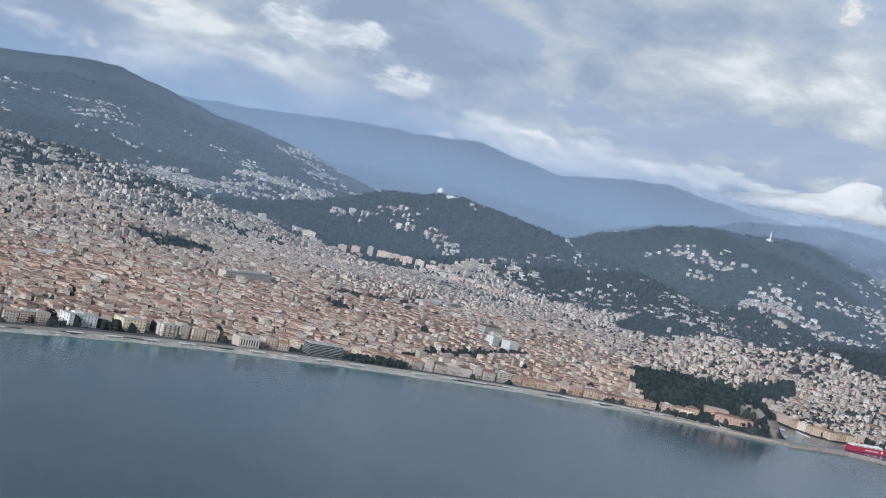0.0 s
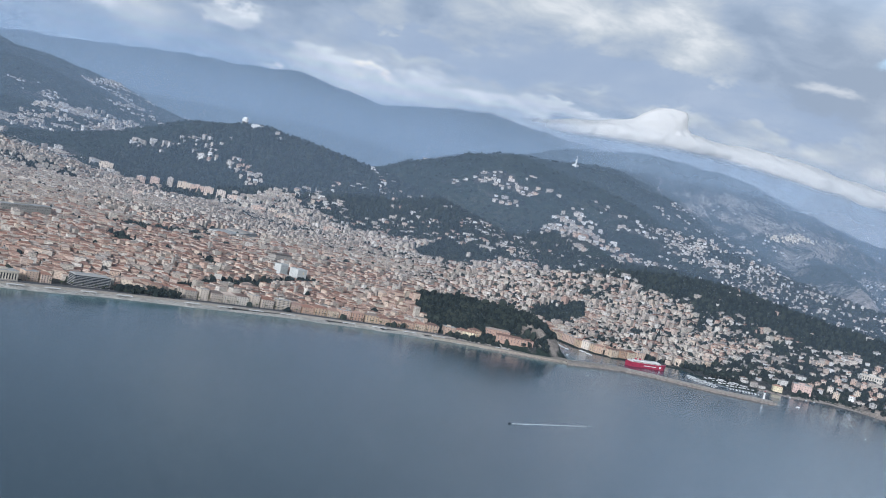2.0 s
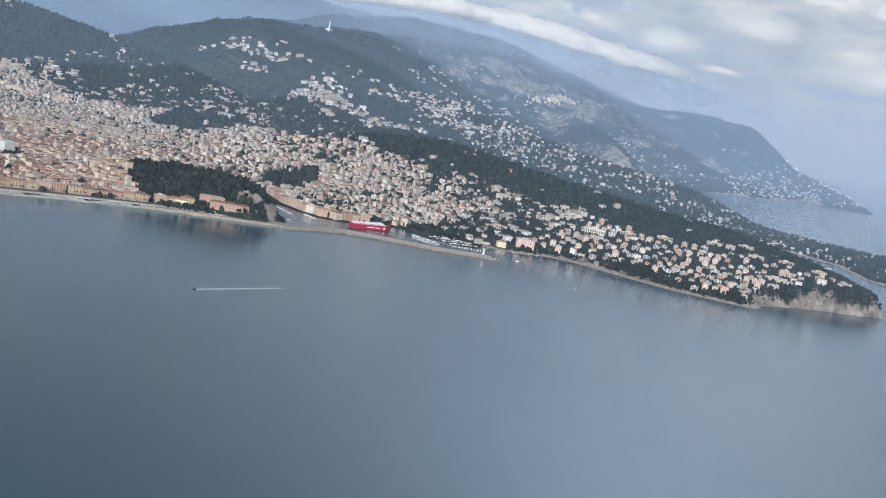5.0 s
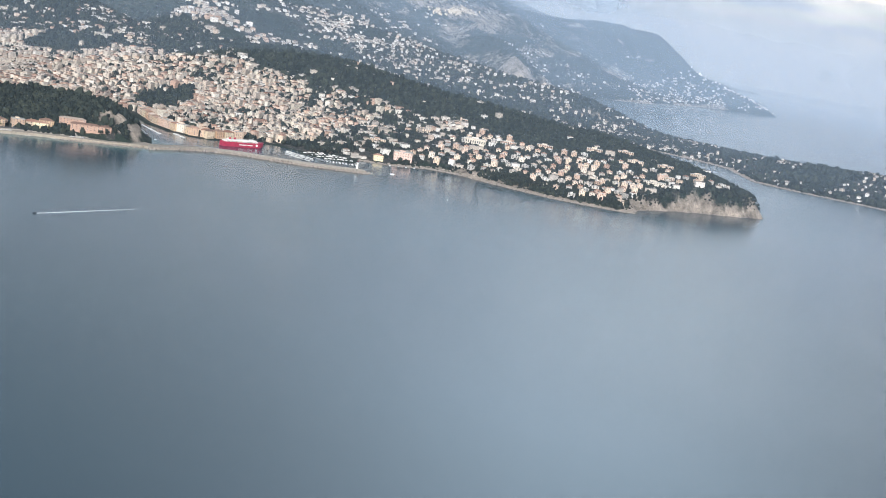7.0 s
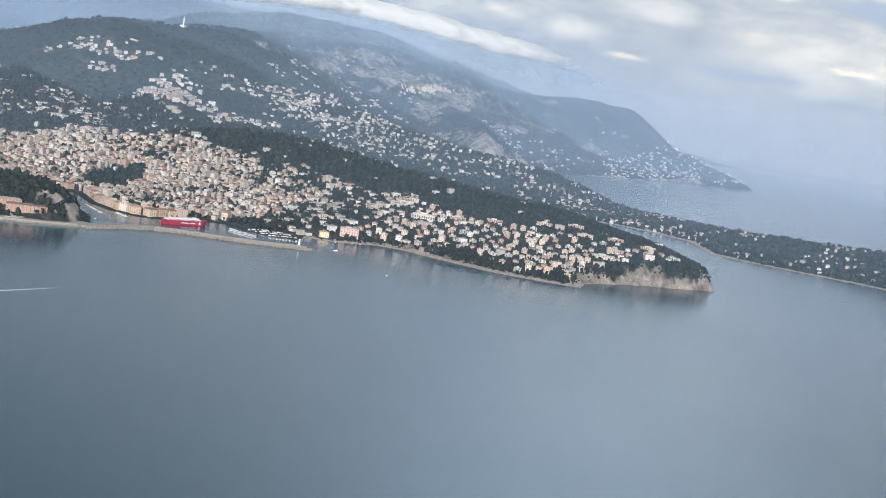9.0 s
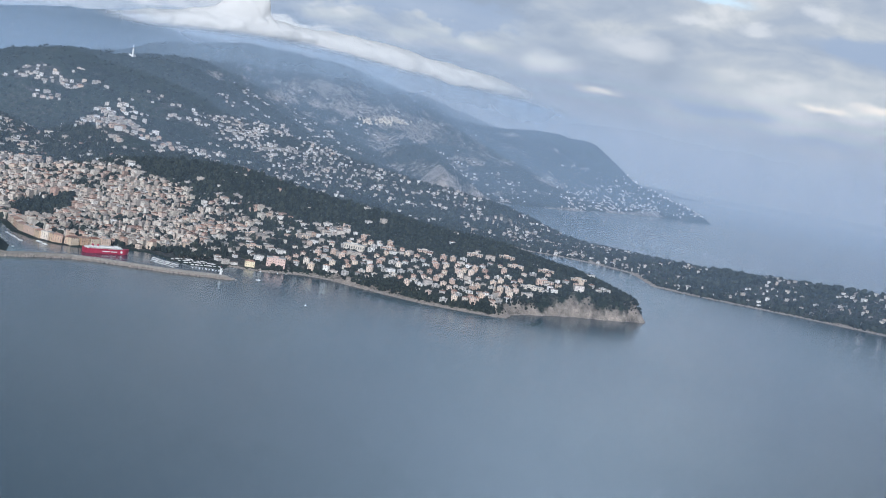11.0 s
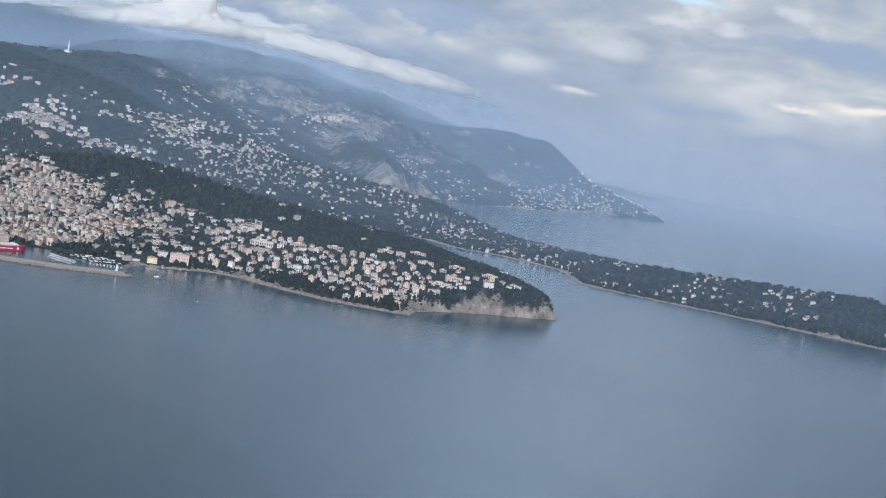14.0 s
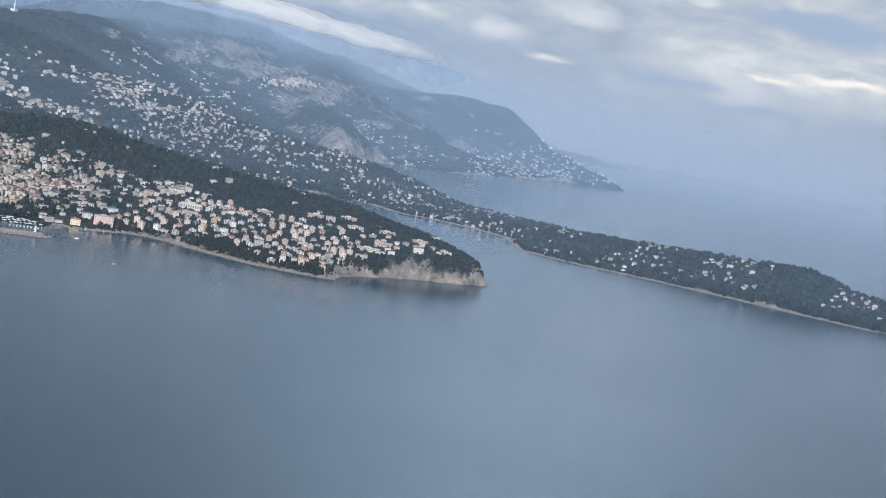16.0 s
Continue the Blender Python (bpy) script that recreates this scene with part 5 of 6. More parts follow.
# the grand hotels of the promenade
palace = place(house("colonnade_palace", "cream stone palace with seven tall openings between columns", "building", "", 14, 7, 5.4, 1, 0, M_PALACE, "flat", "tall", 0), -248, 132, 4)
for n in range(7):
    part("opening", box(B(), -5.6 + n * 1.75, -4.9 + n * 1.75, -3.54, -3.45, 1.4, 4.2), M_DARK, palace)
for n in range(8):
    part("column", tube(B(), -6.0 + n * 1.72, -3.7, 1.2, 4.5, 0.2, 0.17, 8), M_PALACE, palace)
part("porch", box(B(), -6.6, 6.6, -4.2, -3.5, -1.0, 1.2, 0.03), M_STONE, palace)
part("cornice", box(B(), -6.6, 6.6, -4.1, -3.5, 4.5, 5.0, 0.03), M_PALACE, palace)
palace.scale = (0.74, 0.9, 0.88)
glass_hotel = thing("glass_hotel", "long hotel with dark glass bands and thin white floors", "building")
part("core", box(B(), -8.5, 8.5, -3, 3, -1.5, 5.2), M_DARK, glass_hotel)
for n in range(8):
    part("floor_slab", box(B(), -8.8, 8.8, -3.35, 3.2, 0.45 + n * 0.68, 0.58 + n * 0.68), M_GREY, glass_hotel)
part("roof", box(B(), -8.6, 4.0, -2.8, 2.8, 5.35, 5.75, 0.03), M_GREY, glass_hotel)
place(glass_hotel, -206, 138, 0)
place(house("grand_hotel", "white grand hotel with many tall windows and a corner dome", "building", "", 13, 7, 4.6, 4, 8, M_WHITE, "flat", "tall", 3), -324, 129, 14)
place(house("cream_palace", "cream palace block with a flat top beside gardens", "building", "", 11, 7, 5.2, 4, 7, M_YELLOW, "flat", "tall", 3), -301, 133, 12)
winter = place(house("hill_palace", "very long cream palace hotel on the rise behind the town", "building", "", 44, 6, 6.4, 4, 20, M_PALACE, "flat", "tall", 1), -144, 353, 24)
place(house("white_tower", "pale concrete apartment tower above the roofs", "building", "", 4.6, 4.0, 6.0, 6, 3, M_HOUSE_CREAM, "flat", "small", 1), -217, 382, 10)
station = thing("station_hall", "long pale metal train hall roof", "building")
part("wall", box(B(), -13, 13, -3, 3, -1.5, 2.0), M_GREY, station)
hall_roof = part("roof", tube(B(), 0, 0, -13.4, 13.4, 3.4, 3.4, 16), M_CUBE, station)
hall_roof.matrix_basis = pose(0, 0, 1.6, 0, 90, 0) @ Matrix.Diagonal((0.42, 1, 1, 1))
place(station, -285, 322, 18)

# the white cultural buildings
art = thing("white_block", "plain white concrete block without windows", "building")
part("wall", box(B(), -2.8, 2.8, -2, 2, -1.5, 5.0, 0.04), M_CUBE, art)
part("plinth", box(B(), -3.2, 3.2, -2.4, 2.4, -1.5, 0.6, 0.04), M_GREY, art)
place(art, -27, 248, 18)
cube = thing("cube_library", "white cube building with a small yellow emblem on its face", "building")
part("cube", box(B(), -3.2, 3.2, -2.8, 2.8, 0.8, 4.6, 0.12), M_CUBE, cube)
part("foot", box(B(), -2.4, 2.4, -2, 2, -1.5, 0.8), M_GREY, cube)
emblem = part("emblem", tube(B(), 0, 0, -0.05, 0.05, 0.5, 0.5, 12), M_YELLOW, cube, "small yellow emblem")
emblem.matrix_basis = pose(0.6, -2.86, 2.9, 90, 0, 0)
place(cube, -20, 240, 12)
art.scale = cube.scale = (1.3, 1.2, 1.35)
theatre = thing("theatre", "brown-roofed theatre hall with a set-back top", "building")
part("wall", box(B(), -9, 9, -4.5, 4.5, -1.5, 4.4, 0.05), M_STONE, theatre)
part("top", box(B(), -7, 8, -3, 4, 4.4, 6.6, 0.05), M_STONE, theatre)
part("roof", box(B(), -7.3, 8.3, -3.3, 4.3, 6.6, 6.9, 0.03), M_TRUNK, theatre)
part("glazing", box(B(), -8, 8, -4.55, -4.48, 0.5, 3.2), M_DARK, theatre)
place(theatre, 2, 292, 12)
congress = thing("congress_hall", "long low congress hall with a pale oval roof", "building")
part("wall", box(B(), -26, 26, -8, 8, -1.5, 3.6, 0.05), M_GREY, congress)
part("oval_roof", blob(B(), 8, 0, 3.6, 9.0, 4, 0.18, 0.0, 3), M_STONE, congress, "pale oval roof", True)
part("glazing", box(B(), -25, -6, -8.06, -7.98, 0.6, 2.8), M_DARK, congress)
place(congress, 42, 410, 34)

# tower blocks at the mouth of the valley
TOWERS = "tower blocks in the valley"
tower_kinds = [
    house("tower_block", "tall pale slab of flats in the valley", "building", TOWERS, 8, 3.6, 7.0, 7, 4, M_HOUSE_CREAM, "flat", "wide", 1),
    house("tower_block", "cream slab of flats in the valley", "building", TOWERS, 13, 3.6, 5.6, 5, 6, M_HOUSE_CREAM, "flat", "wide", 1),
    house("tower_block", "white tower of flats in the valley", "building", TOWERS, 5, 4, 8.2, 8, 3, M_HOUSE_PALE, "flat", "small", 1),
]
row_of(tower_kinds, [(117, 690, -28), (128, 684, -30), (139, 676, -28), (150, 668, -30), (156, 655, -32), (160, 642, -30), (165, 629, -28), (171, 615, -30), (168, 592, -26), (180, 588, -30), (187, 576, -30), (194, 566, -28), (200, 548, -30), (212, 520, -26), (107, 741, -30), (41, 562, -20), (54, 572, -24)], 18)

# church towers and a spire among the roofs
for x, y, high in ((-75, 165, 7.5), (-52, 290, 8.0), (60, 240, 7.0), (-120, 215, 7.0)):
    church = thing("church_tower", "slender ochre church tower with a small dome", "church", "church towers")
    part("shaft", box(B(), -0.7, 0.7, -0.7, 0.7, -1, high, 0.05), M_STONE, church)
    part("belfry", box(B(), -0.85, 0.85, -0.85, 0.85, high, high + 0.2), M_STONE, church)
    part("dome", blob(B(), 0, 0, high + 0.2, 0.65, 2, 1.1, 0.0, 2), M_TILE, church, "tiled dome", True)
    place(church, x, y, 10)

# ---- the breakwater, its light and the ferry ----
mole = thing("breakwater", "long stone breakwater with a raised sea wall", "breakwater")
line = [Vector(p) for p in ((36, 71), (60, 70), (79, 66), (91, 57), (101, 45), (115, 30), (141, 11))]


def ribbon(points, w0, w1, z0, z1):
    """A solid strip along a line, from offset w0 to w1 (to the left) and z0 to z1."""
    bm = B()
    rows = []
    for n, p in enumerate(points):
        a, b = points[max(n - 1, 0)], points[min(n + 1, len(points) - 1)]
        u = (b - a).normalized()
        left = Vector((-u.y, u.x))
        rows.append([bm.verts.new((*(p + left * w), z)) for w, z in ((w0, z0), (w1, z0), (w1, z1), (w0, z1))])
    for a, b in zip(rows, rows[1:]):
        for n in range(4):
            bm.faces.new((a[n], a[(n + 1) % 4], b[(n + 1) % 4], b[n]))
    bm.faces.new(rows[0][::-1])
    bm.faces.new(rows[-1])
    bmesh.ops.recalc_face_normals(bm, faces=bm.faces)
    return bm


foot = [Vector(p) for p in ((-30, 101), (-14, 95.5), (-2, 89), (6, 84), (14, 79), (24, 74.5), (34, 71), (44, 72.5))]
tagged(link("quay_road", ribbon(foot, 0.2, 6.2, -2.0, 1.35), M_QUAY), "pale stone quay road round the foot of the castle rock", "quay", kind="structure")
part("quay", ribbon(line, -3.4, 3.8, -2.5, 1.0), M_QUAY, mole, "pale paved quay")
part("sea_wall", ribbon(line, -3.6, -2.6, -2.5, 1.9), M_SEAWALL, mole, "grey sea wall")
part("kerb", ribbon(line, 3.6, 4.1, -2.5, 1.15), M_SEAWALL, mole)
light = thing("lighthouse", "small white lighthouse at the end of the breakwater", "lighthouse")
part("base", tube(B(), 0, 0, 0.8, 1.5, 1.2, 1.1, 12), M_STONE, light)
light_tower = part("tower", tube(B(), 0, 0, 1.5, 4.6, 0.62, 0.45, 12), M_WHITE, light)
part("gallery", tube(B(), 0, 0, 4.6, 4.8, 0.7, 0.7, 12), M_WHITE, light_tower)
part("lantern", tube(B(), 0, 0, 4.8, 5.5, 0.34, 0.34, 10), M_DARK, light, "glazed lantern")
part("cap", tube(B(), 0, 0, 5.5, 5.9, 0.42, 0.05, 10), M_RED, light, "red cap")
light.matrix_basis = pose(138.5, 13.6, 0.15)


def hull_of(length, beam, deck, draught, bow=0.22, sheer=0.12, stern=0.85):
    """A ship's hull with its bow to +x, on the water at z = 0."""
    bm, rows, n = B(), [], 24
    for i in range(n + 1):
        s = i / n
        taper = 1.0 if s < 1 - bow else max(0.02, 1 - ((s - 1 + bow) / bow) ** 2)
        aft = stern + (1 - stern) * min(1, s / 0.12)
        half = beam / 2 * taper * aft
        top = deck * (1 + sheer * max(0.0, (s - 0.7) / 0.3) ** 2)
        rake = 0.03 * length * max(0, (s - 0.8) / 0.2)
        x = (s - 0.5) * length
        rows.append([bm.verts.new(p) for p in ((x, -half * 0.7, -draught), (x, -half * 0.95, 0.05 * deck), (x + rake, -half, top), (x + rake, half, top), (x, half * 0.95, 0.05 * deck), (x, half * 0.7, -draught))])
    for a, b in zip(rows, rows[1:]):
        for k in range(6):
            bm.faces.new((a[k], b[k], b[(k + 1) % 6], a[(k + 1) % 6]))
    bm.faces.new(rows[0])
    bm.faces.new(rows[-1][::-1])
    bmesh.ops.recalc_face_normals(bm, faces=bm.faces)
    return bm


ferry = thing("ferry", "red-hulled car ferry with white upper decks moored at the quay", "ferry")
part("hull", hull_of(27, 5.0, 2.7, 0.8, 0.16, 0.16, 0.92), M_RED, ferry, "red hull")
deckhouse = part("deckhouse", box(B(), -12.4, 8.8, -2.3, 2.3, 2.7, 3.45, 0.1), M_WHITE, ferry, "white deckhouse")
part("upper_deck", box(B(), -9.6, 4.6, -1.9, 1.9, 3.45, 3.95, 0.1), M_WHITE, ferry)
bridge = part("bridge", box(B(), 5.6, 7.8, -2.4, 2.4, 3.45, 4.1, 0.1), M_WHITE, ferry)
part("bridge_window", box(B(), 7.8, 7.86, -2.2, 2.2, 3.7, 3.95), M_DARK, bridge)
for n in range(2):
    part("funnel", tube(B(), -8.5 + n * 3.2, 0, 3.9, 4.9, 0.7, 0.5, 10), M_RED, ferry, "red funnel")
part("mast", tube(B(), 6.8, 0, 4.05, 5.6, 0.1, 0.05, 6), M_WHITE, ferry)
for side in (-1, 1):
    for n in range(5):
        part("lifeboat", blob(B(), -9 + n * 3.4, side * 2.4, 3.3, 0.3, n, 0.6, 0.02, 1), M_YELLOW, ferry, "orange lifeboat")
    part("deck_glazing", box(B(), -11.8, 8.2, side * 2.31, side * 2.33, 2.95, 3.15), M_DARK, deckhouse)
    # lettering that names the line, as plain bars
    for x0, x1 in ((-3.6, 1.2), (1.8, 5.4)):
        part("lettering_bar", box(B(), x0, x1, side * 2.5, side * 2.54, 1.1, 1.6), M_WHITE, ferry)
    ring = part("ring", tube(B(), 0, 0, -0.02, 0.02, 0.65, 0.65, 16), M_WHITE, ferry, "white painted disc")
    ring.matrix_basis = pose(8.2, side * 2.5, 1.4, 90, 0, side * 6)
ferry.matrix_basis = pose(115.5, 79.0, 0, 0, 0, -13)

# ---- boats ----
def yacht(name, label, length, mast):
    boat = thing(name, label, "boat", "boats in the harbour")
    part("hull", hull_of(length, length * 0.3, length * 0.13, 0.15, 0.4, 0.3, 0.8), M_BOAT, boat)
    cabin = part("cabin", box(B(), -length * 0.25, length * 0.12, -length * 0.09, length * 0.09, length * 0.12, length * 0.22, 0.04), M_BOAT, boat)
    part("cabin_window", box(B(), -length * 0.2, length * 0.125, -length * 0.093, length * 0.093, length * 0.155, length * 0.19), M_DARK, cabin)
    if mast:
        part("mast", tube(B(), 0.05 * length, 0, length * 0.12, length * 1.25, 0.04, 0.02, 5), M_GREY, boat)
    return boat


boat_kinds = [yacht("sailing_boat", "white sailing boat moored in the harbour", 1.8, True), yacht("motor_yacht", "white motor yacht moored in the harbour", 2.4, False), yacht("motor_boat", "small white motor boat in the harbour", 1.3, False)]
pick = random.Random(21)
moorings = []
for (ax, ay), (bx, by), n in (((64, 93), (110, 181), 26), ((101, 107), (115, 168), 20), ((92, 100), (108, 150), 18), ((84, 112), (96, 140), 12), ((108, 90), (132, 88), 6), ((141, 68), (139, 46), 14), ((136, 64), (135, 42), 14), ((131, 60), (130, 40), 12), ((143, 40), (158, 29), 10), ((186, 30), (205, 20), 4)):
    for k in range(n):
        f = (k + 0.5) / n
        x, y = ax + f * (bx - ax), ay + f * (by - ay)
        moorings.append((x, y, math.degrees(math.atan2(by - ay, bx - ax)) + 90 + pick.uniform(-6, 6)))
moorings = [(x, y, t) for x, y, t in moorings if float(from_shore(np.array([x]), np.array([y]))[0]) < -0.6]
started = set()
for x, y, turn in moorings + [(160, 5, 150), (128, -56, 20)]:
    ob = pick.choice(boat_kinds)
    if ob.name in started:
        copy_thing(ob, pose(x, y, 0, 0, 0, turn))
    else:
        started.add(ob.name)
        ob.matrix_basis = pose(x, y, 0, 0, 0, turn)
# boats laid up on the quay of the marina
for n in range(26):
    x, y = 150 + (n % 7) * 2.4 + pick.uniform(-0.5, 0.5), 46 + (n // 7) * 5.2 - (n % 7) * 1.2
    if float(from_shore(np.array([x]), np.array([y]))[0]) > 1.5:
        copy_thing(boat_kinds[n % 3], pose(x, y, ground_z(x, y) + 0.12, 0, 0, -50 + pick.uniform(-10, 10)))

speedboat = thing("speedboat", "small dark speedboat running out to sea", "boat")
part("hull", hull_of(1.5, 0.55, 0.3, 0.1, 0.45, 0.3, 0.8), M_DARK, speedboat)
part("windscreen", box(B(), 0.0, 0.1, -0.25, 0.25, 0.33, 0.52), M_DARK, speedboat)
speedboat.matrix_basis = pose(-129, -55, 0, 0, 0, 176)
wake_rows = []
bm = B()
for n in range(40):
    s = n / 39
    x, w = -128.0 + 78 * s, 0.28 + 0.75 * s
    y = -55.0 + 1.6 * math.sin(s * 1.2) + 0.12 * noise.noise(Vector((n * 0.6, 0, 0)))
    h = 0.09 * (1 - s) + 0.012
    wake_rows.append([bm.verts.new((x, y - w * k, z)) for k, z in ((1, 0.008), (0.4, h), (-0.4, h), (-1, 0.008))])
for a, b in zip(wake_rows, wake_rows[1:]):
    for k in range(3):
        bm.faces.new((a[k], b[k], b[k + 1], a[k + 1]))
k = material("wake_foam")
along_x = k.node("ShaderNodeSeparateXYZ")
k.put(along_x.inputs[0], k.place)
fading = k.math("MULTIPLY", k.ramp(along_x.outputs[0], -127.0, -60.0, 1.0, 0.0), k.ramp(k.noise(k.place, 1.3, 5, 0.65), 0.22, 0.5))
k.put(k.bsdf.inputs["Alpha"], k.math("MULTIPLY", fading, 1.0))
wake = link("wake", bm, finish(k, (0.75, 0.78, 0.80), 0.9))
tagged(wake, "long white foaming wake behind the speedboat", "wake", kind="stuff")

# ---- hill marks ----
dome = thing("observatory", "white observatory dome on a wooded hilltop", "observatory")
part("drum", tube(B(), 0, 0, -6, 2.6, 3.3, 3.3, 24), M_STONE, dome)
shell = part("dome", blob(B(), 0, 0, 2.6, 3.5, 1, 1.0, 0.0, 3), M_WHITE, dome, "white half-round dome", True)
part("slit", box(B(), -0.35, 0.35, -3.55, 0.4, 2.8, 6.25), M_GREY, shell)
place(dome, 287, 803, 0, 2.6)
place(house("observatory_hall", "long white hall of the observatory below its dome", "building", "", 14, 4, 2.6, 1, 8, M_WHITE, "flat", "tall", 1), 289, 780, -30)
relay = thing("relay_tower", "slender white relay tower on the ridge", "tower")
part("base", box(B(), -4, 4, -2.5, 2.5, -3, 2.2, 0.1), M_WHITE, relay)
shaft = part("shaft", tube(B(), 0, 0, 2.0, 9.5, 0.9, 0.55, 10), M_WHITE, relay)
part("platform", tube(B(), 0, 0, 6.2, 6.8, 1.3, 1.3, 12), M_WHITE, shaft)
part("aerial", tube(B(), 0, 0, 9.5, 13.0, 0.28, 0.1, 6), M_WHITE, shaft)
place(relay, 653, 663, 20)

# ---- promenade: road, palms, awnings; trees of the gardens ----
bay_line = [Vector(p) for p in ((-560, 47), (-500, 62), *SHORE_BAY[3:13], (14, 78))]
road = ribbon(bay_line, 8.2, 12.6, 0.2, 1.72)
tagged(link("promenade_road", road, M_ASPHALT), "asphalt promenade road behind the beach", "road", kind="structure")
tagged(link("promenade_walk", ribbon(bay_line, 7.0, 8.1, 0.2, 1.66), M_STONE), "pale paved promenade walk above the beach", "pavement", kind="structure")


def palm():
    tree = thing("palm_tree", "palm tree with a thin trunk beside the promenade", "tree", "palms along the promenade")
    part("trunk", tube(B(), 0, 0, -0.3, 1.7, 0.11, 0.07, 6), M_TRUNK, tree)
    bm = B()
    for n in range(11):
        t = 2 * math.pi * n / 11 + 0.2 * (n % 3)
        c, s, reach = math.cos(t), math.sin(t), 0.85 + 0.12 * (n % 2)
        last = None
        for i in range(5):
            f = i / 4
            r, z, w = reach * f, 1.7 + 0.42 * math.sin(f * 2.2) - 0.5 * f * f, 0.13 * math.sin(math.pi * (0.15 + 0.8 * f))
            pair = [bm.verts.new((r * c - w * s * k, r * s + w * c * k, z - 0.05 * abs(k))) for k in (1, 0, -1)]
            pair[1].co.z += 0.06
            if last:
                for k in range(2):
                    bm.faces.new((last[k], pair[k], pair[k + 1], last[k + 1]))
            last = pair
    blob(bm, 0, 0, 1.72, 0.2, 3, 1.0, 0.2, 1)
    part("crown", bm, M_PALM, tree, "drooping fronds")
    return tree


first = palm()
spots = [(x, y) for x, y, _ in along([tuple(p) for p in bay_line], 5.2, 13.3)]
place(first, *spots[0], 0)
for n, (x, y) in enumerate(spots[1:]):
    copy_thing(first, pose(x, y + 0.4 * (n % 3), ground_z(x, y), 0, 0, 41 * n))


def broadleaf(label, seed, tall):
    tree = thing("tree", label, "tree", "garden trees")
    bm = tube(B(), 0, 0, -0.4, tall * 0.55, 0.16, 0.08, 7)
    for n in range(4):
        t = 1.57 * n + seed
        made = bmesh.ops.create_cone(bm, cap_ends=False, segments=5, radius1=0.07, radius2=0.03, depth=tall * 0.45)["verts"]
        bmesh.ops.transform(bm, matrix=pose(0.28 * math.cos(t), 0.28 * math.sin(t), tall * 0.55, 0, 40, math.degrees(t)), verts=made)
    part("trunk", bm, M_TRUNK, tree)
    pick, bm = random.Random(seed), B()
    for n in range(16):
        t, r = pick.uniform(0, 6.28), pick.uniform(0.1, 1.0)
        blob(bm, r * math.cos(t), r * math.sin(t), tall * pick.uniform(0.45, 1.0), pick.uniform(0.32, 0.6), 40 * seed + n, 0.8, 0.3, 1)
    part("crown", bm, M_LEAF, tree)
    return tree


tree_kinds = [broadleaf("dark evergreen oak in the sea-front garden", 1, 2.2), broadleaf("round-headed plane tree in a town garden", 2, 2.7), broadleaf("umbrella pine with a broad dark crown", 3, 3.1)]
pick, started = random.Random(31), set()
for cx, cy, rx, ry, n in ((-178, 135, 17, 6, 60), (-312, 130, 4, 5, 8), (-30, 222, 20, 5, 30), (165, 60, 12, 5, 22), (237, -28, 9, 20, 40), (22, 84, 8, 2, 8)):
    for _ in range(n):
        t, r = pick.uniform(0, 6.28), pick.random() ** 0.5
        x, y = cx + rx * r * math.cos(t), cy + ry * r * math.sin(t)
        if float(from_shore(np.array([x]), np.array([y]))[0]) < 3:
            continue
        ob = pick.choice(tree_kinds)
        if ob.name in started:
            copy_thing(ob, pose(x, y, ground_z(x, y), 0, 0, pick.uniform(0, 360)))
        else:
            started.add(ob.name)
            place(ob, x, y, 0)

awning = thing("beach_awning", "long white canvas awning of a beach restaurant", "awning", "awnings on the beach")
bm = B()
for n in range(5):
    box(bm, -3.6 + n * 1.5, -2.2 + n * 1.5, -0.7, 0.7, 0.75, 0.9, 0.03)
part("canvas", bm, M_WHITE, awning)
for x, y in ((-3.5, -0.6), (3.6, -0.6), (-3.5, 0.6), (3.6, 0.6), (0, -0.6), (0, 0.6)):
    part("post", tube(B(), x, y, -0.8, 0.76, 0.05, 0.05, 5), M_WHITE, awning)
spots = [s for n, s in enumerate(along([tuple(p) for p in bay_line], 17.0, 4.6)) if n % 5 != 3]
for n, (x, y, turn) in enumerate(spots):
    if n:
        copy_thing(awning, pose(x, y, ground_z(x, y), 0, 0, turn))
    else:
        place(awning, x, y, turn)

# ---- the corniche: a pale retaining wall with its road along the slope ----
bm, rows = B(), []
course = [(629, 429), (645, 427), (660, 426), (676, 423), (691, 421), (712, 420), (732, 422)]
for n, (x, y) in enumerate(course):
    z = ground_z(x, y)
    rows.append([bm.verts.new((x + dx, y + dy, z + dz)) for dx, dy, dz in ((-0.8, -1.6, -3.0), (-0.6, -1.2, 1.6), (0.8, 1.6, 1.7), (0.8, 1.6, -3.0))])
for a, b in zip(rows, rows[1:]):
    for n in range(4):
        bm.faces.new((a[n], b[n], b[(n + 1) % 4], a[(n + 1) % 4]))
bm.faces.new(rows[0])
bm.faces.new(rows[-1][::-1])
bmesh.ops.recalc_face_normals(bm, faces=bm.faces)
tagged(link("corniche_road", bm, M_STONE), "pale retaining wall and road cut into the far slope", "road", kind="structure")

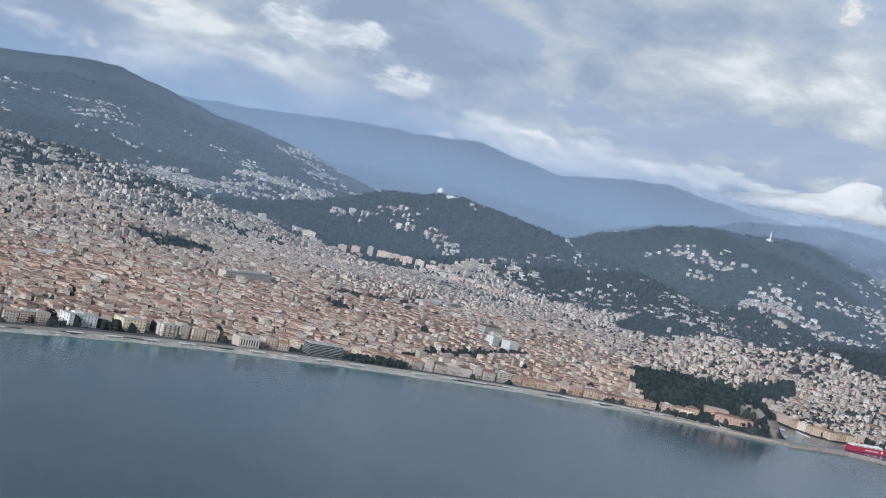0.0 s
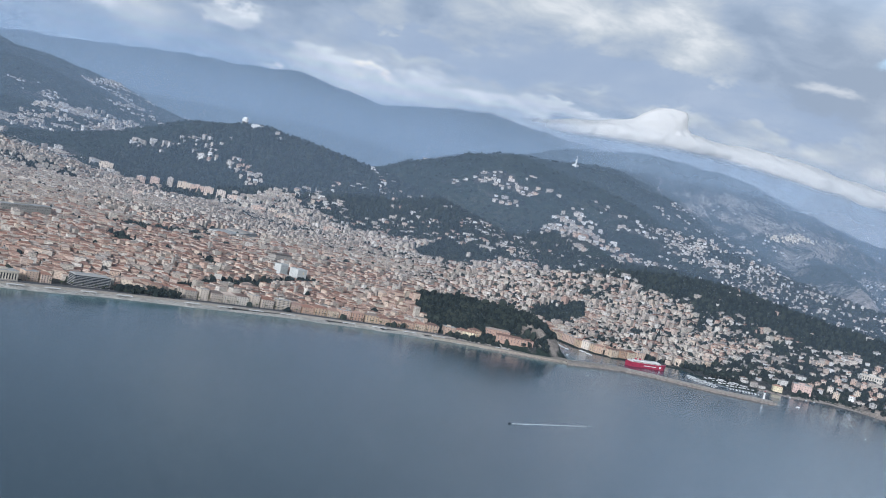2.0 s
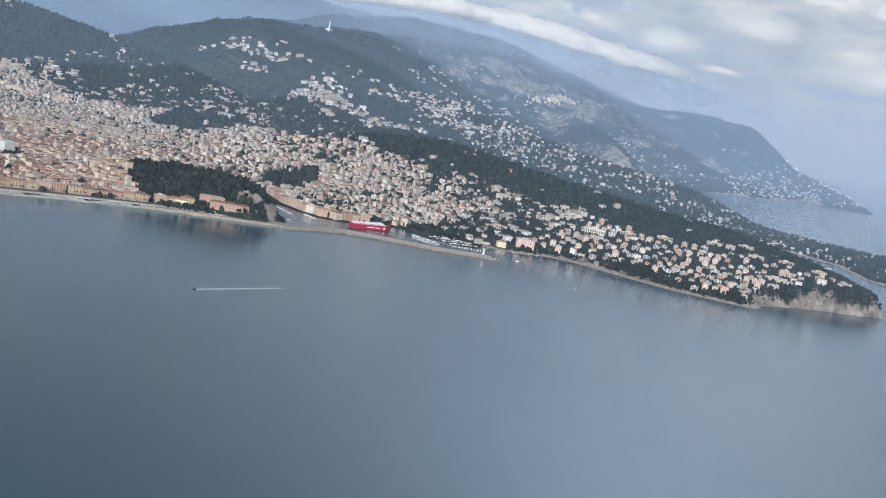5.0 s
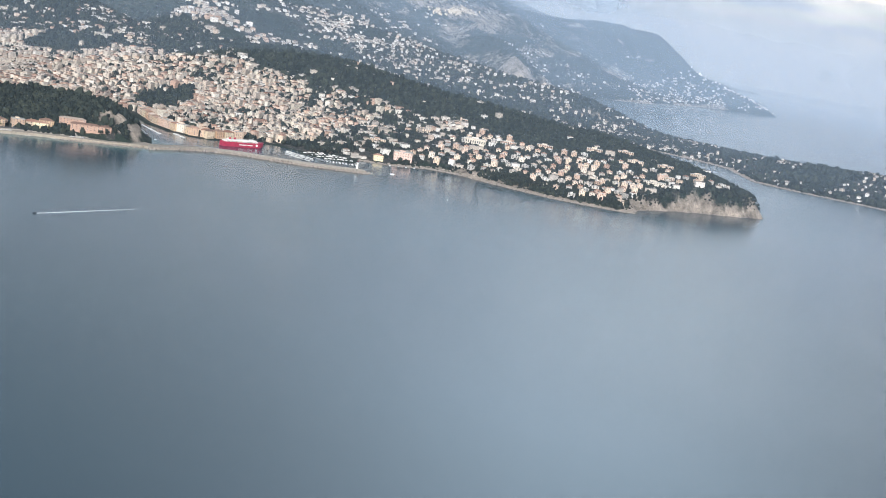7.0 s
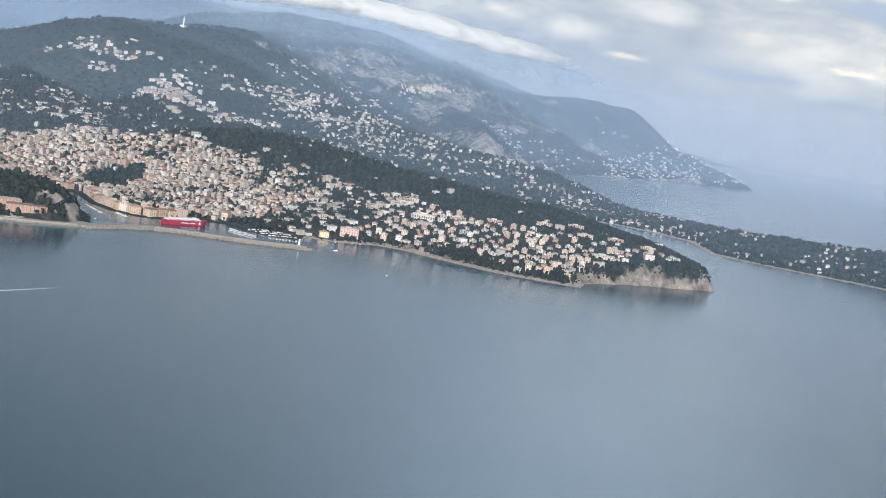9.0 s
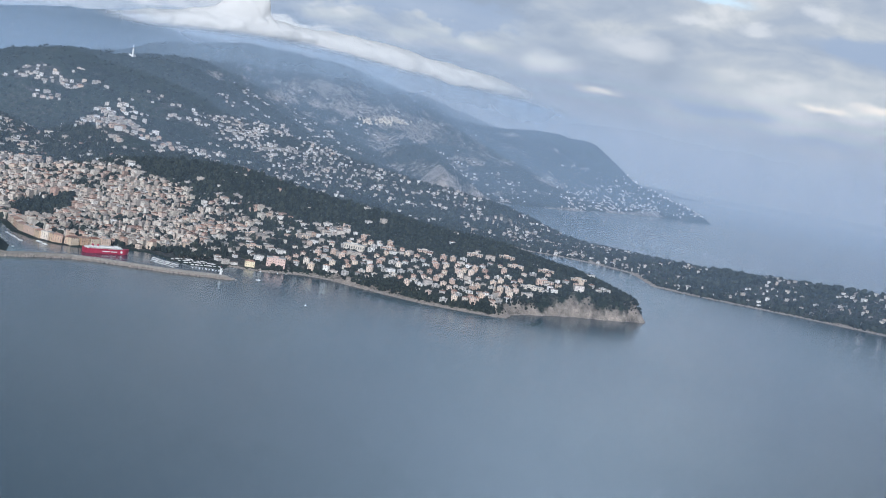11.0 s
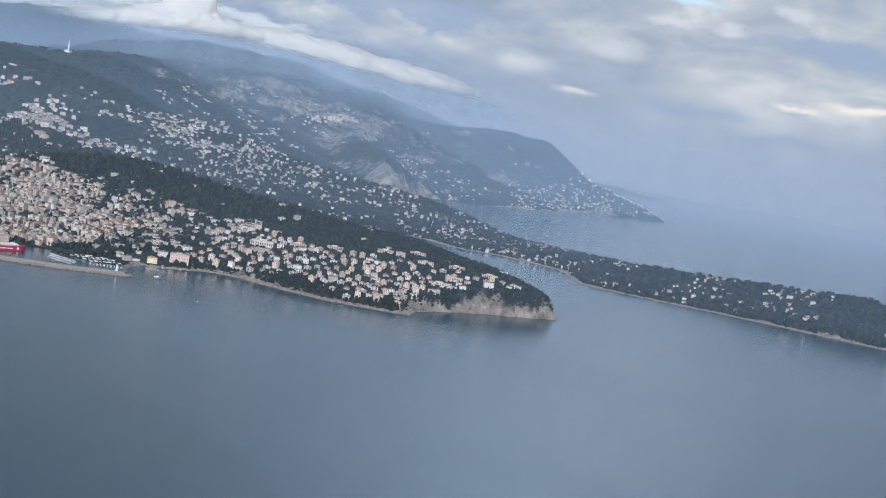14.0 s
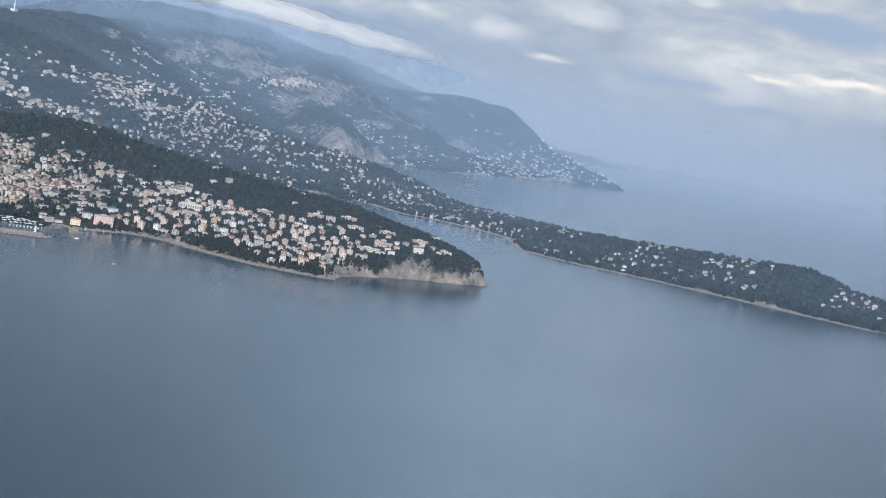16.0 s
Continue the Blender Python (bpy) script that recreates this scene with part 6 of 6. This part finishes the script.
# ---- rocks along the shore ----
def shore_rocks(name, label, line, per, size, spread, mat):
    n = int(sum(math.hypot(b[0] - a[0], b[1] - a[1]) for a, b in zip(line, line[1:])) * per)
    table = np.array(line, float)
    run = np.concatenate([[0], np.cumsum(np.hypot(*np.diff(table, axis=0).T))])
    s = rng.uniform(0, run[-1], n)
    x = np.interp(s, run, table[:, 0]) + rng.normal(0, spread, n)
    y = np.interp(s, run, table[:, 1]) + rng.normal(0, spread, n)
    z = np.clip(land(x, y), -0.2, 2.5)
    ok = from_shore(x, y) > -2.2
    x, y, z = x[ok], y[ok], z[ok]
    r = size * rng.uniform(0.4, 1.5, len(x))
    shape = ICO[None] * (1 + rng.normal(0, 0.22, (len(x), 12, 1))) * np.array([1.0, 1.0, 0.6])
    pts = np.stack([x, y, z], -1)[:, None] + shape * r[:, None, None]
    faces = (ICO_FACES[None] + 12 * np.arange(len(x))[:, None, None]).reshape(-1, 3)
    tagged(new(name, mesh_of(name, pts.reshape(-1, 3), faces, [mat])), label, "rocks", kind="stuff")


cape_line = [(x, y) for x, y in SHORE_CAPE[:12]]
shore_rocks("cape_rocks", "pale broken rocks along the foot of the cape", [(177, 43), (192, 28), (214, 21), *cape_line], 6.0, 0.75, 1.3, M_ROCK)
shore_rocks("peninsula_rocks", "pale rocks along the shore of the peninsula", SHORE_PENINSULA[:13], 3.0, 1.0, 1.2, M_ROCK)
shore_rocks("castle_rocks", "boulders at the foot of the castle rock", [(-4, 88), (14, 78), (34, 70)], 6.0, 0.6, 1.0, M_ROCK)
mole_side = [(36, 67.5), (60, 66), (77, 62.5), (88, 54), (98, 42.5), (112, 27.5), (139, 7.5), (144, 9)]
n = 900
table = np.array(mole_side, float)
run = np.concatenate([[0], np.cumsum(np.hypot(*np.diff(table, axis=0).T))])
s = rng.uniform(0, run[-1], n)
x, y = np.interp(s, run, table[:, 0]) + rng.normal(0, 0.8, n), np.interp(s, run, table[:, 1]) + rng.normal(0, 0.8, n)
r = rng.uniform(0.35, 0.9, n)
shape = ICO[None] * (1 + rng.normal(0, 0.2, (n, 12, 1)))
pts = np.stack([x, y, rng.uniform(-0.3, 0.4, n)], -1)[:, None] + shape * r[:, None, None]
tagged(new("armour_rocks", mesh_of("armour_rocks", pts.reshape(-1, 3), (ICO_FACES[None] + 12 * np.arange(n)[:, None, None]).reshape(-1, 3), [M_ROCK])), "heaped armour rocks on the breakwater's sea side", "rocks", kind="stuff")
